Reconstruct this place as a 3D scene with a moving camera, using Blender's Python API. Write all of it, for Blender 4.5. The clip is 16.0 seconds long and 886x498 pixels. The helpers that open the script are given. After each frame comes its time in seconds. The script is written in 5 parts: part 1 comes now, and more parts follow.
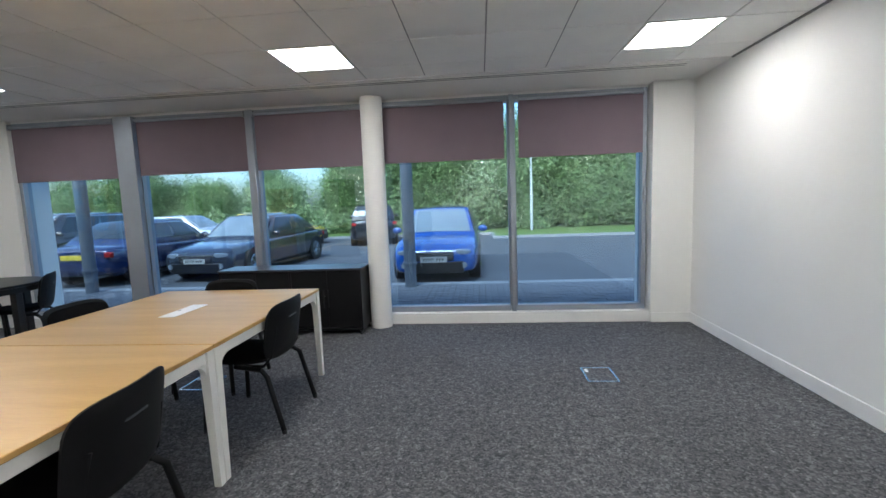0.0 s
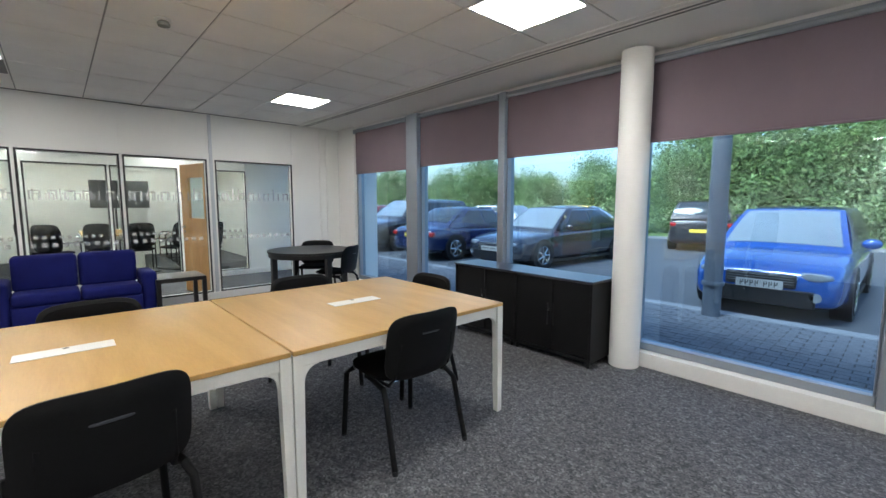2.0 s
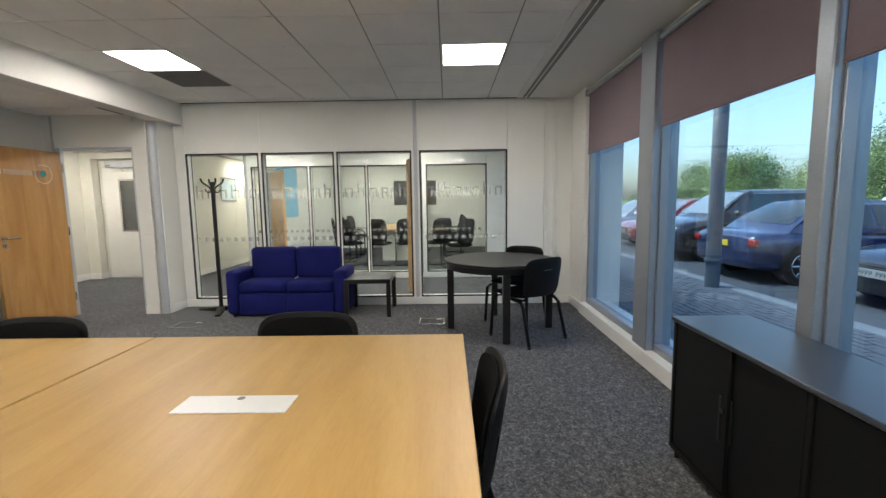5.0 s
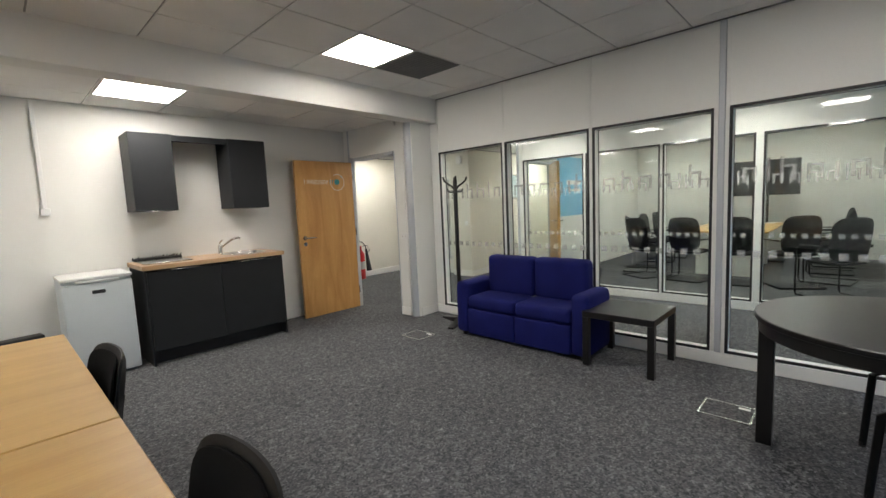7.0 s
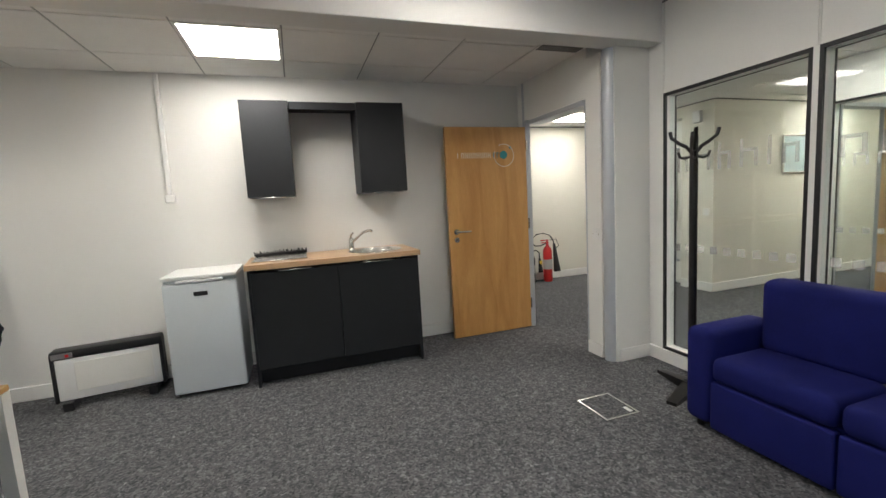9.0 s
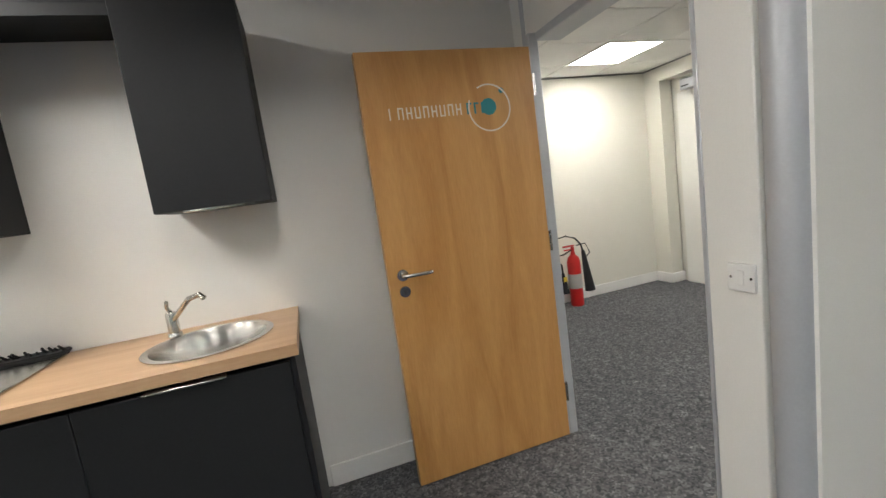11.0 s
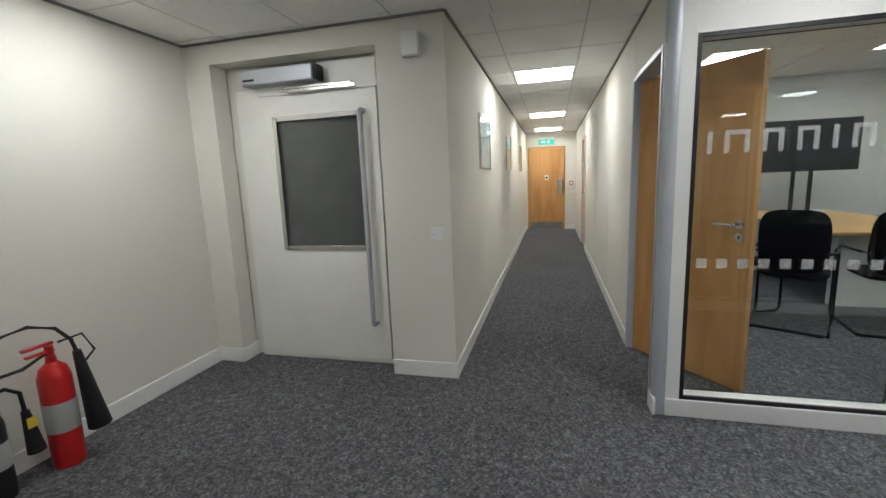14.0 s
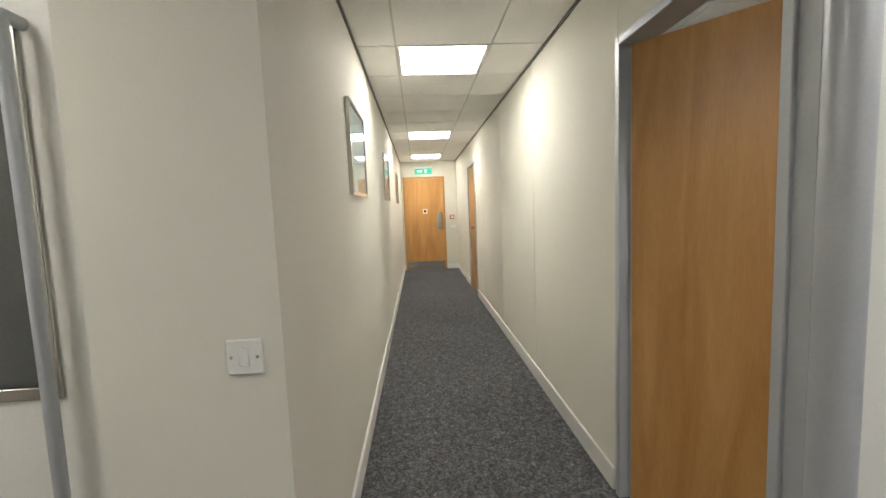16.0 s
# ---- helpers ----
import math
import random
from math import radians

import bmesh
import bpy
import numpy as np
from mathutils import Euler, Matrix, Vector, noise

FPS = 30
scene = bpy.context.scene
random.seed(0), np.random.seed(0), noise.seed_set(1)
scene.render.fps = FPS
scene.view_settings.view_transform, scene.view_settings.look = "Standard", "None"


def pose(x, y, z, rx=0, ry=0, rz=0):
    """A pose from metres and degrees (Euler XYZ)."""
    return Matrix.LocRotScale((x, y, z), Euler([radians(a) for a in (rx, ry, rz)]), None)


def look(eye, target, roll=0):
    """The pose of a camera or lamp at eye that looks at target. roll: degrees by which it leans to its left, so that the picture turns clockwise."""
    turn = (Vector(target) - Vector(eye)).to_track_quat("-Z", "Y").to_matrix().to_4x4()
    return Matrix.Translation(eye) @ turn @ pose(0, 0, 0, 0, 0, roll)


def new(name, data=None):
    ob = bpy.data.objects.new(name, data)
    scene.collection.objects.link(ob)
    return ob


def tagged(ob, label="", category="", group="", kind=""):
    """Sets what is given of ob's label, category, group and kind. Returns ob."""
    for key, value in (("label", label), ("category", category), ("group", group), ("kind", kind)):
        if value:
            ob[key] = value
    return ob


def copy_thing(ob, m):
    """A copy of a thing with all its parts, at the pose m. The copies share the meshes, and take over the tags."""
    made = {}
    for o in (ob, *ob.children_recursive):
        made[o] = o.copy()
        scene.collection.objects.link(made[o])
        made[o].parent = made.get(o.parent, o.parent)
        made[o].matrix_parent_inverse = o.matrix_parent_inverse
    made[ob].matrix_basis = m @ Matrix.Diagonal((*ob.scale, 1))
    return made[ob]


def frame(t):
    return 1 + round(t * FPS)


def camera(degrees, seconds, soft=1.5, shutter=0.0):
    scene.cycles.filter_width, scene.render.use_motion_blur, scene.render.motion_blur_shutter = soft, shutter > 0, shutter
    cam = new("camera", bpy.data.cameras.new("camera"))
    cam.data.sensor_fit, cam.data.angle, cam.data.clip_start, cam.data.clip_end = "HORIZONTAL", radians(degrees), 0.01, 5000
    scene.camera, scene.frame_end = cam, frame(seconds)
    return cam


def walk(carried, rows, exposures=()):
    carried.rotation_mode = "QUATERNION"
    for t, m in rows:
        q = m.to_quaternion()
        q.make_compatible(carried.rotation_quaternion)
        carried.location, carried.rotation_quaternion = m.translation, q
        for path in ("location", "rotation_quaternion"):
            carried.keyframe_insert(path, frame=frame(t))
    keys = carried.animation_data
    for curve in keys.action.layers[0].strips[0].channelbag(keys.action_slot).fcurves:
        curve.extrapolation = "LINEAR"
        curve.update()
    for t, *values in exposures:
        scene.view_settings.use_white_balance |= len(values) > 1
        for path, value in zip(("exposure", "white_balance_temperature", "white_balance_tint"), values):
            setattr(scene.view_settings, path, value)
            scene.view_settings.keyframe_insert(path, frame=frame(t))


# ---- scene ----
cam = camera(92.2, 16.0)
PATH = [
    (0, (0.563, 0.556, 1.397), (0.383, 2.537, 1.187), -2.1),
    (0.5, (0.783, 0.793, 1.378), (0.107, 2.664, 1.178), -1.9),
    (1, (0.942, 1.1, 1.369), (-0.083, 2.805, 1.164), -1.8),
    (1.5, (1.026, 1.456, 1.384), (-0.278, 2.958, 1.171), -0.7),
    (2, (0.977, 1.812, 1.38), (-0.499, 3.145, 1.168), 0.1),
    (2.5, (0.914, 2.197, 1.371), (-0.759, 3.273, 1.16), 0.0),
    (3, (0.801, 2.559, 1.377), (-1.013, 3.373, 1.167), 0.2),
    (3.2, (0.736, 2.707, 1.364), (-1.105, 3.461, 1.155), -0.0),
    (5.3, (-0.476, 4.027, 1.337), (-2.448, 3.781, 1.115), -1.3),
    (5.5, (-0.643, 4.112, 1.354), (-2.589, 3.709, 1.133), -1.7),
    (6, (-1.08, 4.183, 1.341), (-2.946, 3.494, 1.127), -2.1),
    (6.5, (-1.5, 4.209, 1.338), (-3.224, 3.215, 1.131), -2.2),
    (7, (-1.91, 4.171, 1.356), (-3.354, 2.803, 1.15), -2.6),
    (7.5, (-2.295, 3.969, 1.348), (-3.54, 2.42, 1.13), -3.0),
    (8, (-2.628, 3.748, 1.356), (-3.553, 1.988, 1.139), -2.5),
    (8.5, (-2.936, 3.448, 1.333), (-3.644, 1.59, 1.116), -2.0),
    (8.7, (-3.033, 3.267, 1.314), (-3.706, 1.396, 1.097), -2.3),
    (10.8, (-4.108, 1.324, 1.358), (-4.632, -0.588, 1.1), -7.2),
    (11, (-4.206, 1.132, 1.359), (-4.799, -0.76, 1.097), -8.0),
    (11.5, (-4.439, 0.646, 1.372), (-5.234, -1.167, 1.091), -8.3),
    (12, (-4.67, 0.25, 1.387), (-5.607, -1.5, 1.143), -6.5),
    (12.5, (-4.68, -0.114, 1.3), (-6.11, -1.487, 1.057), -5.5),
    (13, (-4.782, -0.246, 1.339), (-6.602, -1.01, 1.015), -3.6),
    (13.5, (-5.002, -0.244, 1.337), (-6.878, -0.846, 0.995), -1.0),
    (14, (-5.333, -0.239, 1.348), (-7.243, -0.734, 1.024), -2.3),
    (14.5, (-5.697, -0.304, 1.373), (-7.635, -0.704, 1.085), -1.8),
    (15, (-6.143, -0.329, 1.364), (-8.108, -0.615, 1.122), -1.1),
    (15.5, (-6.563, -0.457, 1.355), (-8.55, -0.532, 1.138), -1.0),
    (16, (-6.966, -0.528, 1.333), (-8.954, -0.418, 1.142), -2.3),
]
walk(cam, [(t, look(eye, target, roll)) for t, eye, target, roll in PATH],
     exposures=[(0.0, 1.72, 6050, 10), (0.7, 1.84, 6050, 10), (2.0, 1.95, 6200, 10), (3.0, 1.82, 6650, 10), (6.0, 1.82, 6750, 10), (7.0, 1.58, 6650, 10), (7.5, 1.60, 6600, 10), (8.0, 1.70, 6600, 10), (8.5, 1.52, 6600, 10), (11.0, 1.78, 6500, 10), (12.0, 1.70, 6500, 10), (12.6, 1.52, 6350, 10), (13.5, 1.28, 5750, 10), (14.5, 0.86, 6400, 10), (15.0, 1.02, 6550, 10), (16.0, 1.25, 6600, 10)])

# ---- world and light ----
world = bpy.data.worlds.new("overcast_sky")
scene.world = world
world.use_nodes = True
wn = world.node_tree.nodes
sky = wn.new("ShaderNodeTexSky")
sky.sky_type = "NISHITA"
sky.sun_disc = False
sky.sun_elevation = radians(28)
sky.sun_rotation = radians(200)
sky.dust_density = 3.0
world.node_tree.links.new(sky.outputs[0], wn["Background"].inputs[0])
wn["Background"].inputs[1].default_value = 0.14
sun_data = bpy.data.lights.new("sun", "SUN")
sun_data.energy = 1.2
sun_data.angle = radians(20)
sun_data.color = (1.0, 0.97, 0.92)
sun = new("sun", sun_data)
sun.matrix_world = look((0, 0, 30), (4, 14, 0))
LAMP = 9.0          # strength of the ceiling panels


# ---- materials ----
def mat(name, color, rough=0.6, metal=0.0, var=0.12, scale=6.0, fine=120.0, bump=0.15, bump_scale=0.0, color2=None, stretch=(1, 1, 1), spec=0.5):
    """A procedural surface: base colour varied at two scales, with fine relief."""
    m = bpy.data.materials.new(name)
    m.use_nodes = True
    n, l = m.node_tree.nodes, m.node_tree.links
    b = n["Principled BSDF"]
    b.inputs["Roughness"].default_value = rough
    b.inputs["Metallic"].default_value = metal
    b.inputs["Specular IOR Level"].default_value = spec
    co = n.new("ShaderNodeTexCoord")
    mp = n.new("ShaderNodeMapping")
    mp.inputs["Scale"].default_value = stretch
    l.new(co.outputs["Object"], mp.inputs[0])
    big, small = n.new("ShaderNodeTexNoise"), n.new("ShaderNodeTexNoise")
    big.inputs["Scale"].default_value, small.inputs["Scale"].default_value = scale, fine
    big.inputs["Detail"].default_value = 4
    l.new(mp.outputs[0], big.inputs["Vector"])
    l.new(mp.outputs[0], small.inputs["Vector"])
    mixf = n.new("ShaderNodeMath")
    mixf.operation = "ADD"
    l.new(big.outputs[0], mixf.inputs[0])
    l.new(small.outputs[0], mixf.inputs[1])
    ramp = n.new("ShaderNodeMapRange")
    ramp.inputs[1].default_value, ramp.inputs[2].default_value = 0.7, 1.3
    l.new(mixf.outputs[0], ramp.inputs[0])
    mix = n.new("ShaderNodeMix")
    mix.data_type = "RGBA"
    c2 = color2 or tuple(min(1, c * (1 + var)) for c in color)
    c1 = color if color2 else tuple(c * (1 - var) for c in color)
    mix.inputs[6].default_value = (*c1, 1)
    mix.inputs[7].default_value = (*c2, 1)
    l.new(ramp.outputs[0], mix.inputs[0])
    l.new(mix.outputs[2], b.inputs["Base Color"])
    if bump:
        bp = n.new("ShaderNodeBump")
        bp.inputs["Strength"].default_value = bump
        bp.inputs["Distance"].default_value = 0.002
        l.new(small.outputs[0], bp.inputs["Height"])
        l.new(bp.outputs[0], b.inputs["Normal"])
    return m


def carpet_material():
    """Grey loop-pile carpet: dark, mid and light flecks."""
    m = mat("grey_carpet", (0.045, 0.046, 0.049), 0.95, fine=95, bump=0.9, spec=0.1, color2=(0.125, 0.125, 0.128))
    n, l = m.node_tree.nodes, m.node_tree.links
    b = n["Principled BSDF"]
    co = n.new("ShaderNodeTexCoord")
    ramps = []
    vor = n.new("ShaderNodeTexVoronoi")
    vor.inputs["Scale"].default_value = 95
    big = n.new("ShaderNodeTexNoise")
    big.inputs["Scale"].default_value = 1.3
    mid = n.new("ShaderNodeTexNoise")
    mid.inputs["Scale"].default_value = 22
    mid.inputs["Detail"].default_value = 5
    for node in (vor, big, mid):
        l.new(co.outputs["Object"], node.inputs["Vector"])
    sep = n.new("ShaderNodeSeparateColor")
    l.new(vor.outputs["Color"], sep.inputs[0])
    ramp = n.new("ShaderNodeValToRGB")
    e = ramp.color_ramp.elements
    e[0].position, e[0].color = 0.0, (0.050, 0.052, 0.056, 1)
    e[1].position, e[1].color = 1.0, (0.30, 0.30, 0.29, 1)
    for p, c in ((0.5, 0.108), (0.8, 0.165), (0.93, 0.225)):
        s = e.new(p)
        s.color = (c, c, c * 1.03, 1)
    addn = n.new("ShaderNodeMath")
    addn.operation = "MULTIPLY_ADD"
    addn.inputs[1].default_value = 0.75
    l.new(sep.outputs[0], addn.inputs[0])
    scl = n.new("ShaderNodeMapRange")
    scl.inputs[1].default_value, scl.inputs[2].default_value = 0.3, 0.75
    scl.inputs[3].default_value, scl.inputs[4].default_value = -0.1, 0.3
    l.new(mid.outputs[0], scl.inputs[0])
    l.new(scl.outputs[0], addn.inputs[2])
    l.new(addn.outputs[0], ramp.inputs[0])
    hs = n.new("ShaderNodeHueSaturation")
    l.new(ramp.outputs[0], hs.inputs["Color"])
    val = n.new("ShaderNodeMapRange")
    val.inputs[3].default_value, val.inputs[4].default_value = 0.8, 1.2
    l.new(big.outputs[0], val.inputs[0])
    l.new(val.outputs[0], hs.inputs["Value"])
    l.new(hs.outputs[0], b.inputs["Base Color"])
    return m


def wood_material(name, light, dark, rough=0.4, along="y", rings=9.0):
    """Veneer with long grain along one axis."""
    m = bpy.data.materials.new(name)
    m.use_nodes = True
    n, l = m.node_tree.nodes, m.node_tree.links
    b = n["Principled BSDF"]
    b.inputs["Roughness"].default_value = rough
    co, mp = n.new("ShaderNodeTexCoord"), n.new("ShaderNodeMapping")
    k = {"x": (0.12, 1, 1), "y": (1, 0.12, 1), "z": (1, 1, 0.12)}[along]
    mp.inputs["Scale"].default_value = k
    l.new(co.outputs["Object"], mp.inputs[0])
    a, f = n.new("ShaderNodeTexNoise"), n.new("ShaderNodeTexNoise")
    a.inputs["Scale"].default_value, a.inputs["Detail"].default_value, a.inputs["Distortion"].default_value = rings, 6, 1.6
    f.inputs["Scale"].default_value, f.inputs["Detail"].default_value = 140, 3
    l.new(mp.outputs[0], a.inputs["Vector"])
    l.new(mp.outputs[0], f.inputs["Vector"])
    add = n.new("ShaderNodeMath")
    add.operation = "MULTIPLY_ADD"
    add.inputs[1].default_value = 0.35
    l.new(f.outputs[0], add.inputs[0])
    l.new(a.outputs[0], add.inputs[2])
    r = n.new("ShaderNodeMapRange")
    r.inputs[1].default_value, r.inputs[2].default_value = 0.42, 0.9
    l.new(add.outputs[0], r.inputs[0])
    mix = n.new("ShaderNodeMix")
    mix.data_type = "RGBA"
    mix.inputs[6].default_value, mix.inputs[7].default_value = (*light, 1), (*dark, 1)
    l.new(r.outputs[0], mix.inputs[0])
    l.new(mix.outputs[2], b.inputs["Base Color"])
    bp = n.new("ShaderNodeBump")
    bp.inputs["Strength"].default_value, bp.inputs["Distance"].default_value = 0.1, 0.001
    l.new(f.outputs[0], bp.inputs["Height"])
    l.new(bp.outputs[0], b.inputs["Normal"])
    return m


def glass_material(name, tint=(0.95, 0.98, 0.97), gloss=0.07):
    """Thin pane: clear, more mirror-like at a glancing angle."""
    m = bpy.data.materials.new(name)
    m.use_nodes = True
    n, l = m.node_tree.nodes, m.node_tree.links
    n.remove(n["Principled BSDF"])
    tr, gl = n.new("ShaderNodeBsdfTransparent"), n.new("ShaderNodeBsdfGlossy")
    mx, lw = n.new("ShaderNodeMixShader"), n.new("ShaderNodeLayerWeight")
    tr.inputs[0].default_value = (*tint, 1)
    gl.inputs["Roughness"].default_value = 0.02
    pw, sc = n.new("ShaderNodeMath"), n.new("ShaderNodeMath")
    pw.operation, sc.operation = "POWER", "MULTIPLY_ADD"
    pw.inputs[1].default_value = 4.0
    sc.inputs[1].default_value, sc.inputs[2].default_value = 0.6, gloss / 2
    lw.inputs[0].default_value = 0.5
    l.new(lw.outputs["Facing"], pw.inputs[0])
    l.new(pw.outputs[0], sc.inputs[0])
    l.new(sc.outputs[0], mx.inputs[0])
    l.new(tr.outputs[0], mx.inputs[1])
    l.new(gl.outputs[0], mx.inputs[2])
    l.new(mx.outputs[0], n["Material Output"].inputs[0])
    return m


def frosted_material(name, alpha=0.45):
    m = bpy.data.materials.new(name)
    m.use_nodes = True
    b = m.node_tree.nodes["Principled BSDF"]
    b.inputs["Base Color"].default_value = (0.75, 0.76, 0.74, 1)
    b.inputs["Roughness"].default_value = 0.7
    b.inputs["Alpha"].default_value = alpha
    return m


def glow_material(name, color, strength, base=(0.9, 0.9, 0.9)):
    m = bpy.data.materials.new(name)
    m.use_nodes = True
    b = m.node_tree.nodes["Principled BSDF"]
    b.inputs["Base Color"].default_value = (*base, 1)
    b.inputs["Emission Color"].default_value = (*color, 1)
    b.inputs["Emission Strength"].default_value = strength
    return m


def leaf_material(name, c1, c2):
    m = mat(name, c1, 0.6, scale=0.5, fine=3.0, bump=0, color2=c2, spec=0.2)
    n, l = m.node_tree.nodes, m.node_tree.links
    geo, hs = n.new("ShaderNodeNewGeometry"), n.new("ShaderNodeHueSaturation")
    b = n["Principled BSDF"]
    src = b.inputs["Base Color"].links[0].from_socket
    r = n.new("ShaderNodeMapRange")
    r.inputs[3].default_value, r.inputs[4].default_value = 0.75, 1.35
    l.new(geo.outputs["Random Per Island"], r.inputs[0])
    l.new(r.outputs[0], hs.inputs["Value"])
    l.new(src, hs.inputs["Color"])
    l.new(hs.outputs[0], b.inputs["Base Color"])
    return m


CARPET = carpet_material()
WALL = mat("warm_white_wall_paint", (0.78, 0.77, 0.735), 0.75, var=0.03, scale=1.5, fine=220, bump=0.12)
HALLWALL = mat("cream_wall_paint", (0.71, 0.69, 0.61), 0.75, var=0.03, scale=1.5, fine=220, bump=0.12)
PANEL = mat("white_partition_panel", (0.77, 0.765, 0.73), 0.6, var=0.025, scale=2, fine=160, bump=0.06)
TRIM = mat("white_gloss_trim", (0.80, 0.79, 0.76), 0.4, var=0.03, bump=0.03)
TILE = mat("ceiling_tile", (0.86, 0.85, 0.82), 0.9, var=0.05, scale=3, fine=170, bump=0.5)
TBAR = mat("ceiling_grid", (0.30, 0.30, 0.29), 0.6, var=0.05)
PALEBAR = mat("white_ceiling_grid", (0.62, 0.62, 0.60), 0.6, var=0.05)
ALU = mat("grey_aluminium_frame", (0.33, 0.36, 0.40), 0.4, 0.5, var=0.05, bump=0.03)
SILVER = mat("satin_silver_post", (0.50, 0.52, 0.55), 0.4, 0.25, var=0.04, bump=0.03)
CHROME = mat("brushed_steel", (0.62, 0.61, 0.58), 0.25, 1.0, var=0.05, bump=0.03)
BLACK = mat("black_gasket", (0.009, 0.009, 0.010), 0.5, var=0.2, bump=0.05)
BLIND = mat("mauve_grey_blind_fabric", (0.19, 0.145, 0.165), 0.9, var=0.06, scale=3, fine=400, bump=0.4)
OAK = wood_material("oak_veneer_table", (0.58, 0.365, 0.125), (0.46, 0.27, 0.08), 0.38, "x", 5)
DOORWOOD = wood_material("beech_veneer_door", (0.62, 0.345, 0.125), (0.45, 0.215, 0.062), 0.32, "z", 7)
WORKTOP = wood_material("beech_worktop", (0.60, 0.40, 0.24), (0.46, 0.28, 0.15), 0.4, "x", 7)
WHITEMETAL = mat("white_powder_coat", (0.78, 0.77, 0.72), 0.4, var=0.03, bump=0.05)
CHAIRBLACK = mat("black_chair_plastic", (0.007, 0.007, 0.0075), 0.5, var=0.25, fine=300, bump=0.25, spec=0.18)
CHAIRFAB = mat("black_chair_fabric", (0.006, 0.006, 0.0065), 0.9, var=0.3, fine=350, bump=0.5, spec=0.1)
BLACKWOOD = mat("black_brown_wood", (0.007, 0.006, 0.006), 0.36, var=0.3, stretch=(1, 12, 1), bump=0.1)
CABBLACK = mat("black_cabinet_steel", (0.0055, 0.0055, 0.006), 0.5, var=0.15, bump=0.08, spec=0.25)
CABTOP = mat("dark_grey_cabinet_top", (0.05, 0.055, 0.065), 0.3, var=0.1, bump=0.05)
KITCHEN = mat("anthracite_kitchen_front", (0.015, 0.016, 0.018), 0.55, var=0.1, bump=0.1, spec=0.35)
SOFA = mat("royal_blue_upholstery", (0.008, 0.011, 0.10), 0.9, var=0.2, scale=5, fine=420, bump=0.6, spec=0.2)
FRIDGE = mat("white_fridge_enamel", (0.60, 0.64, 0.66), 0.35, var=0.02, bump=0.1)
WHITEPLASTIC = mat("white_plastic", (0.78, 0.78, 0.76), 0.4, var=0.02, bump=0.03)
RED = mat("red_enamel", (0.55, 0.015, 0.015), 0.3, var=0.08, bump=0.03)
TEAL = mat("teal_vinyl", (0.02, 0.22, 0.25), 0.5, var=0.05, bump=0)
LIGHTVINYL = mat("pale_vinyl", (0.72, 0.68, 0.60), 0.5, var=0.03, bump=0)
GREENSIGN = glow_material("exit_sign_face", (0.03, 0.55, 0.40), 0.45, (0.02, 0.30, 0.20))
PANELGLOW = glow_material("ceiling_panel_glow", (1.0, 0.97, 0.92), LAMP)
GLASS = glass_material("clear_glass")
WINGLASS = glass_material("window_glass", (0.74, 0.88, 0.98), 0.14)
DARKGLASS = mat("dark_lift_glass", (0.095, 0.10, 0.095), 0.12, var=0.1, bump=0)
FROST = frosted_material("frosted_film", 0.3)
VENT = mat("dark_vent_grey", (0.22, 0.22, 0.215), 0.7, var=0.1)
PAPER = mat("print_paper", (0.72, 0.74, 0.76), 0.3, var=0.05, scale=4, color2=(0.45, 0.58, 0.66))
BLUEPRINT = mat("blue_poster_print", (0.03, 0.35, 0.62), 0.4, scale=2.5, color2=(0.25, 0.55, 0.75), bump=0)
BRICK = mat("grey_block_paving", (0.125, 0.13, 0.145), 0.85, var=0.25, scale=5, fine=90, bump=0.6)
JOINT = mat("paving_joint_sand", (0.04, 0.041, 0.043), 0.95, var=0.2)
ASPHALT = mat("asphalt", (0.085, 0.09, 0.10), 0.9, var=0.2, scale=0.6, fine=130, bump=0.8)
CONCRETE = mat("kerb_concrete", (0.23, 0.235, 0.245), 0.85, var=0.12, scale=4, bump=0.5)
GRASS = mat("mown_grass", (0.07, 0.13, 0.02), 0.9, scale=0.8, fine=40, bump=0.9, color2=(0.14, 0.21, 0.04))
LEAF = leaf_material("tree_leaves", (0.075, 0.14, 0.045), (0.17, 0.25, 0.09))
LEAFLIGHT = leaf_material("pale_bush_leaves", (0.12, 0.20, 0.07), (0.25, 0.32, 0.16))
BARK = mat("tree_bark", (0.08, 0.065, 0.05), 0.9, fine=30, bump=1.0)
TYRE = mat("tyre_rubber", (0.015, 0.015, 0.016), 0.85, var=0.2)
CARGLASS = mat("tinted_car_glass", (0.035, 0.045, 0.05), 0.08, var=0.1, bump=0)
# sky reflection put into the base colour, paler than the other car glass
SCREENGLASS = mat("windscreen_painted_sky_sheen", (0.20, 0.24, 0.27), 0.08, var=0.15, scale=1.5, bump=0)
PLATEW = mat("white_number_plate", (0.42, 0.42, 0.40), 0.4, var=0.02, bump=0)
PLATEY = mat("yellow_number_plate", (0.75, 0.55, 0.05), 0.4, var=0.02, bump=0)
LENS = mat("headlight_lens", (0.30, 0.33, 0.36), 0.12, 0.3, var=0.1, bump=0)
TAIL = mat("red_tail_lens", (0.35, 0.01, 0.01), 0.15, var=0.1, bump=0)
POSTGREY = mat("dark_grey_post_paint", (0.11, 0.125, 0.15), 0.4, var=0.08, bump=0.05)
BRICKWALL = mat("rendered_outer_wall", (0.45, 0.44, 0.42), 0.85, var=0.08)


def car_paint(name, c):
    m = mat(name, c, 0.25, 0.15, var=0.05, bump=0)
    m.node_tree.nodes["Principled BSDF"].inputs["Coat Weight"].default_value = 1.0
    return m


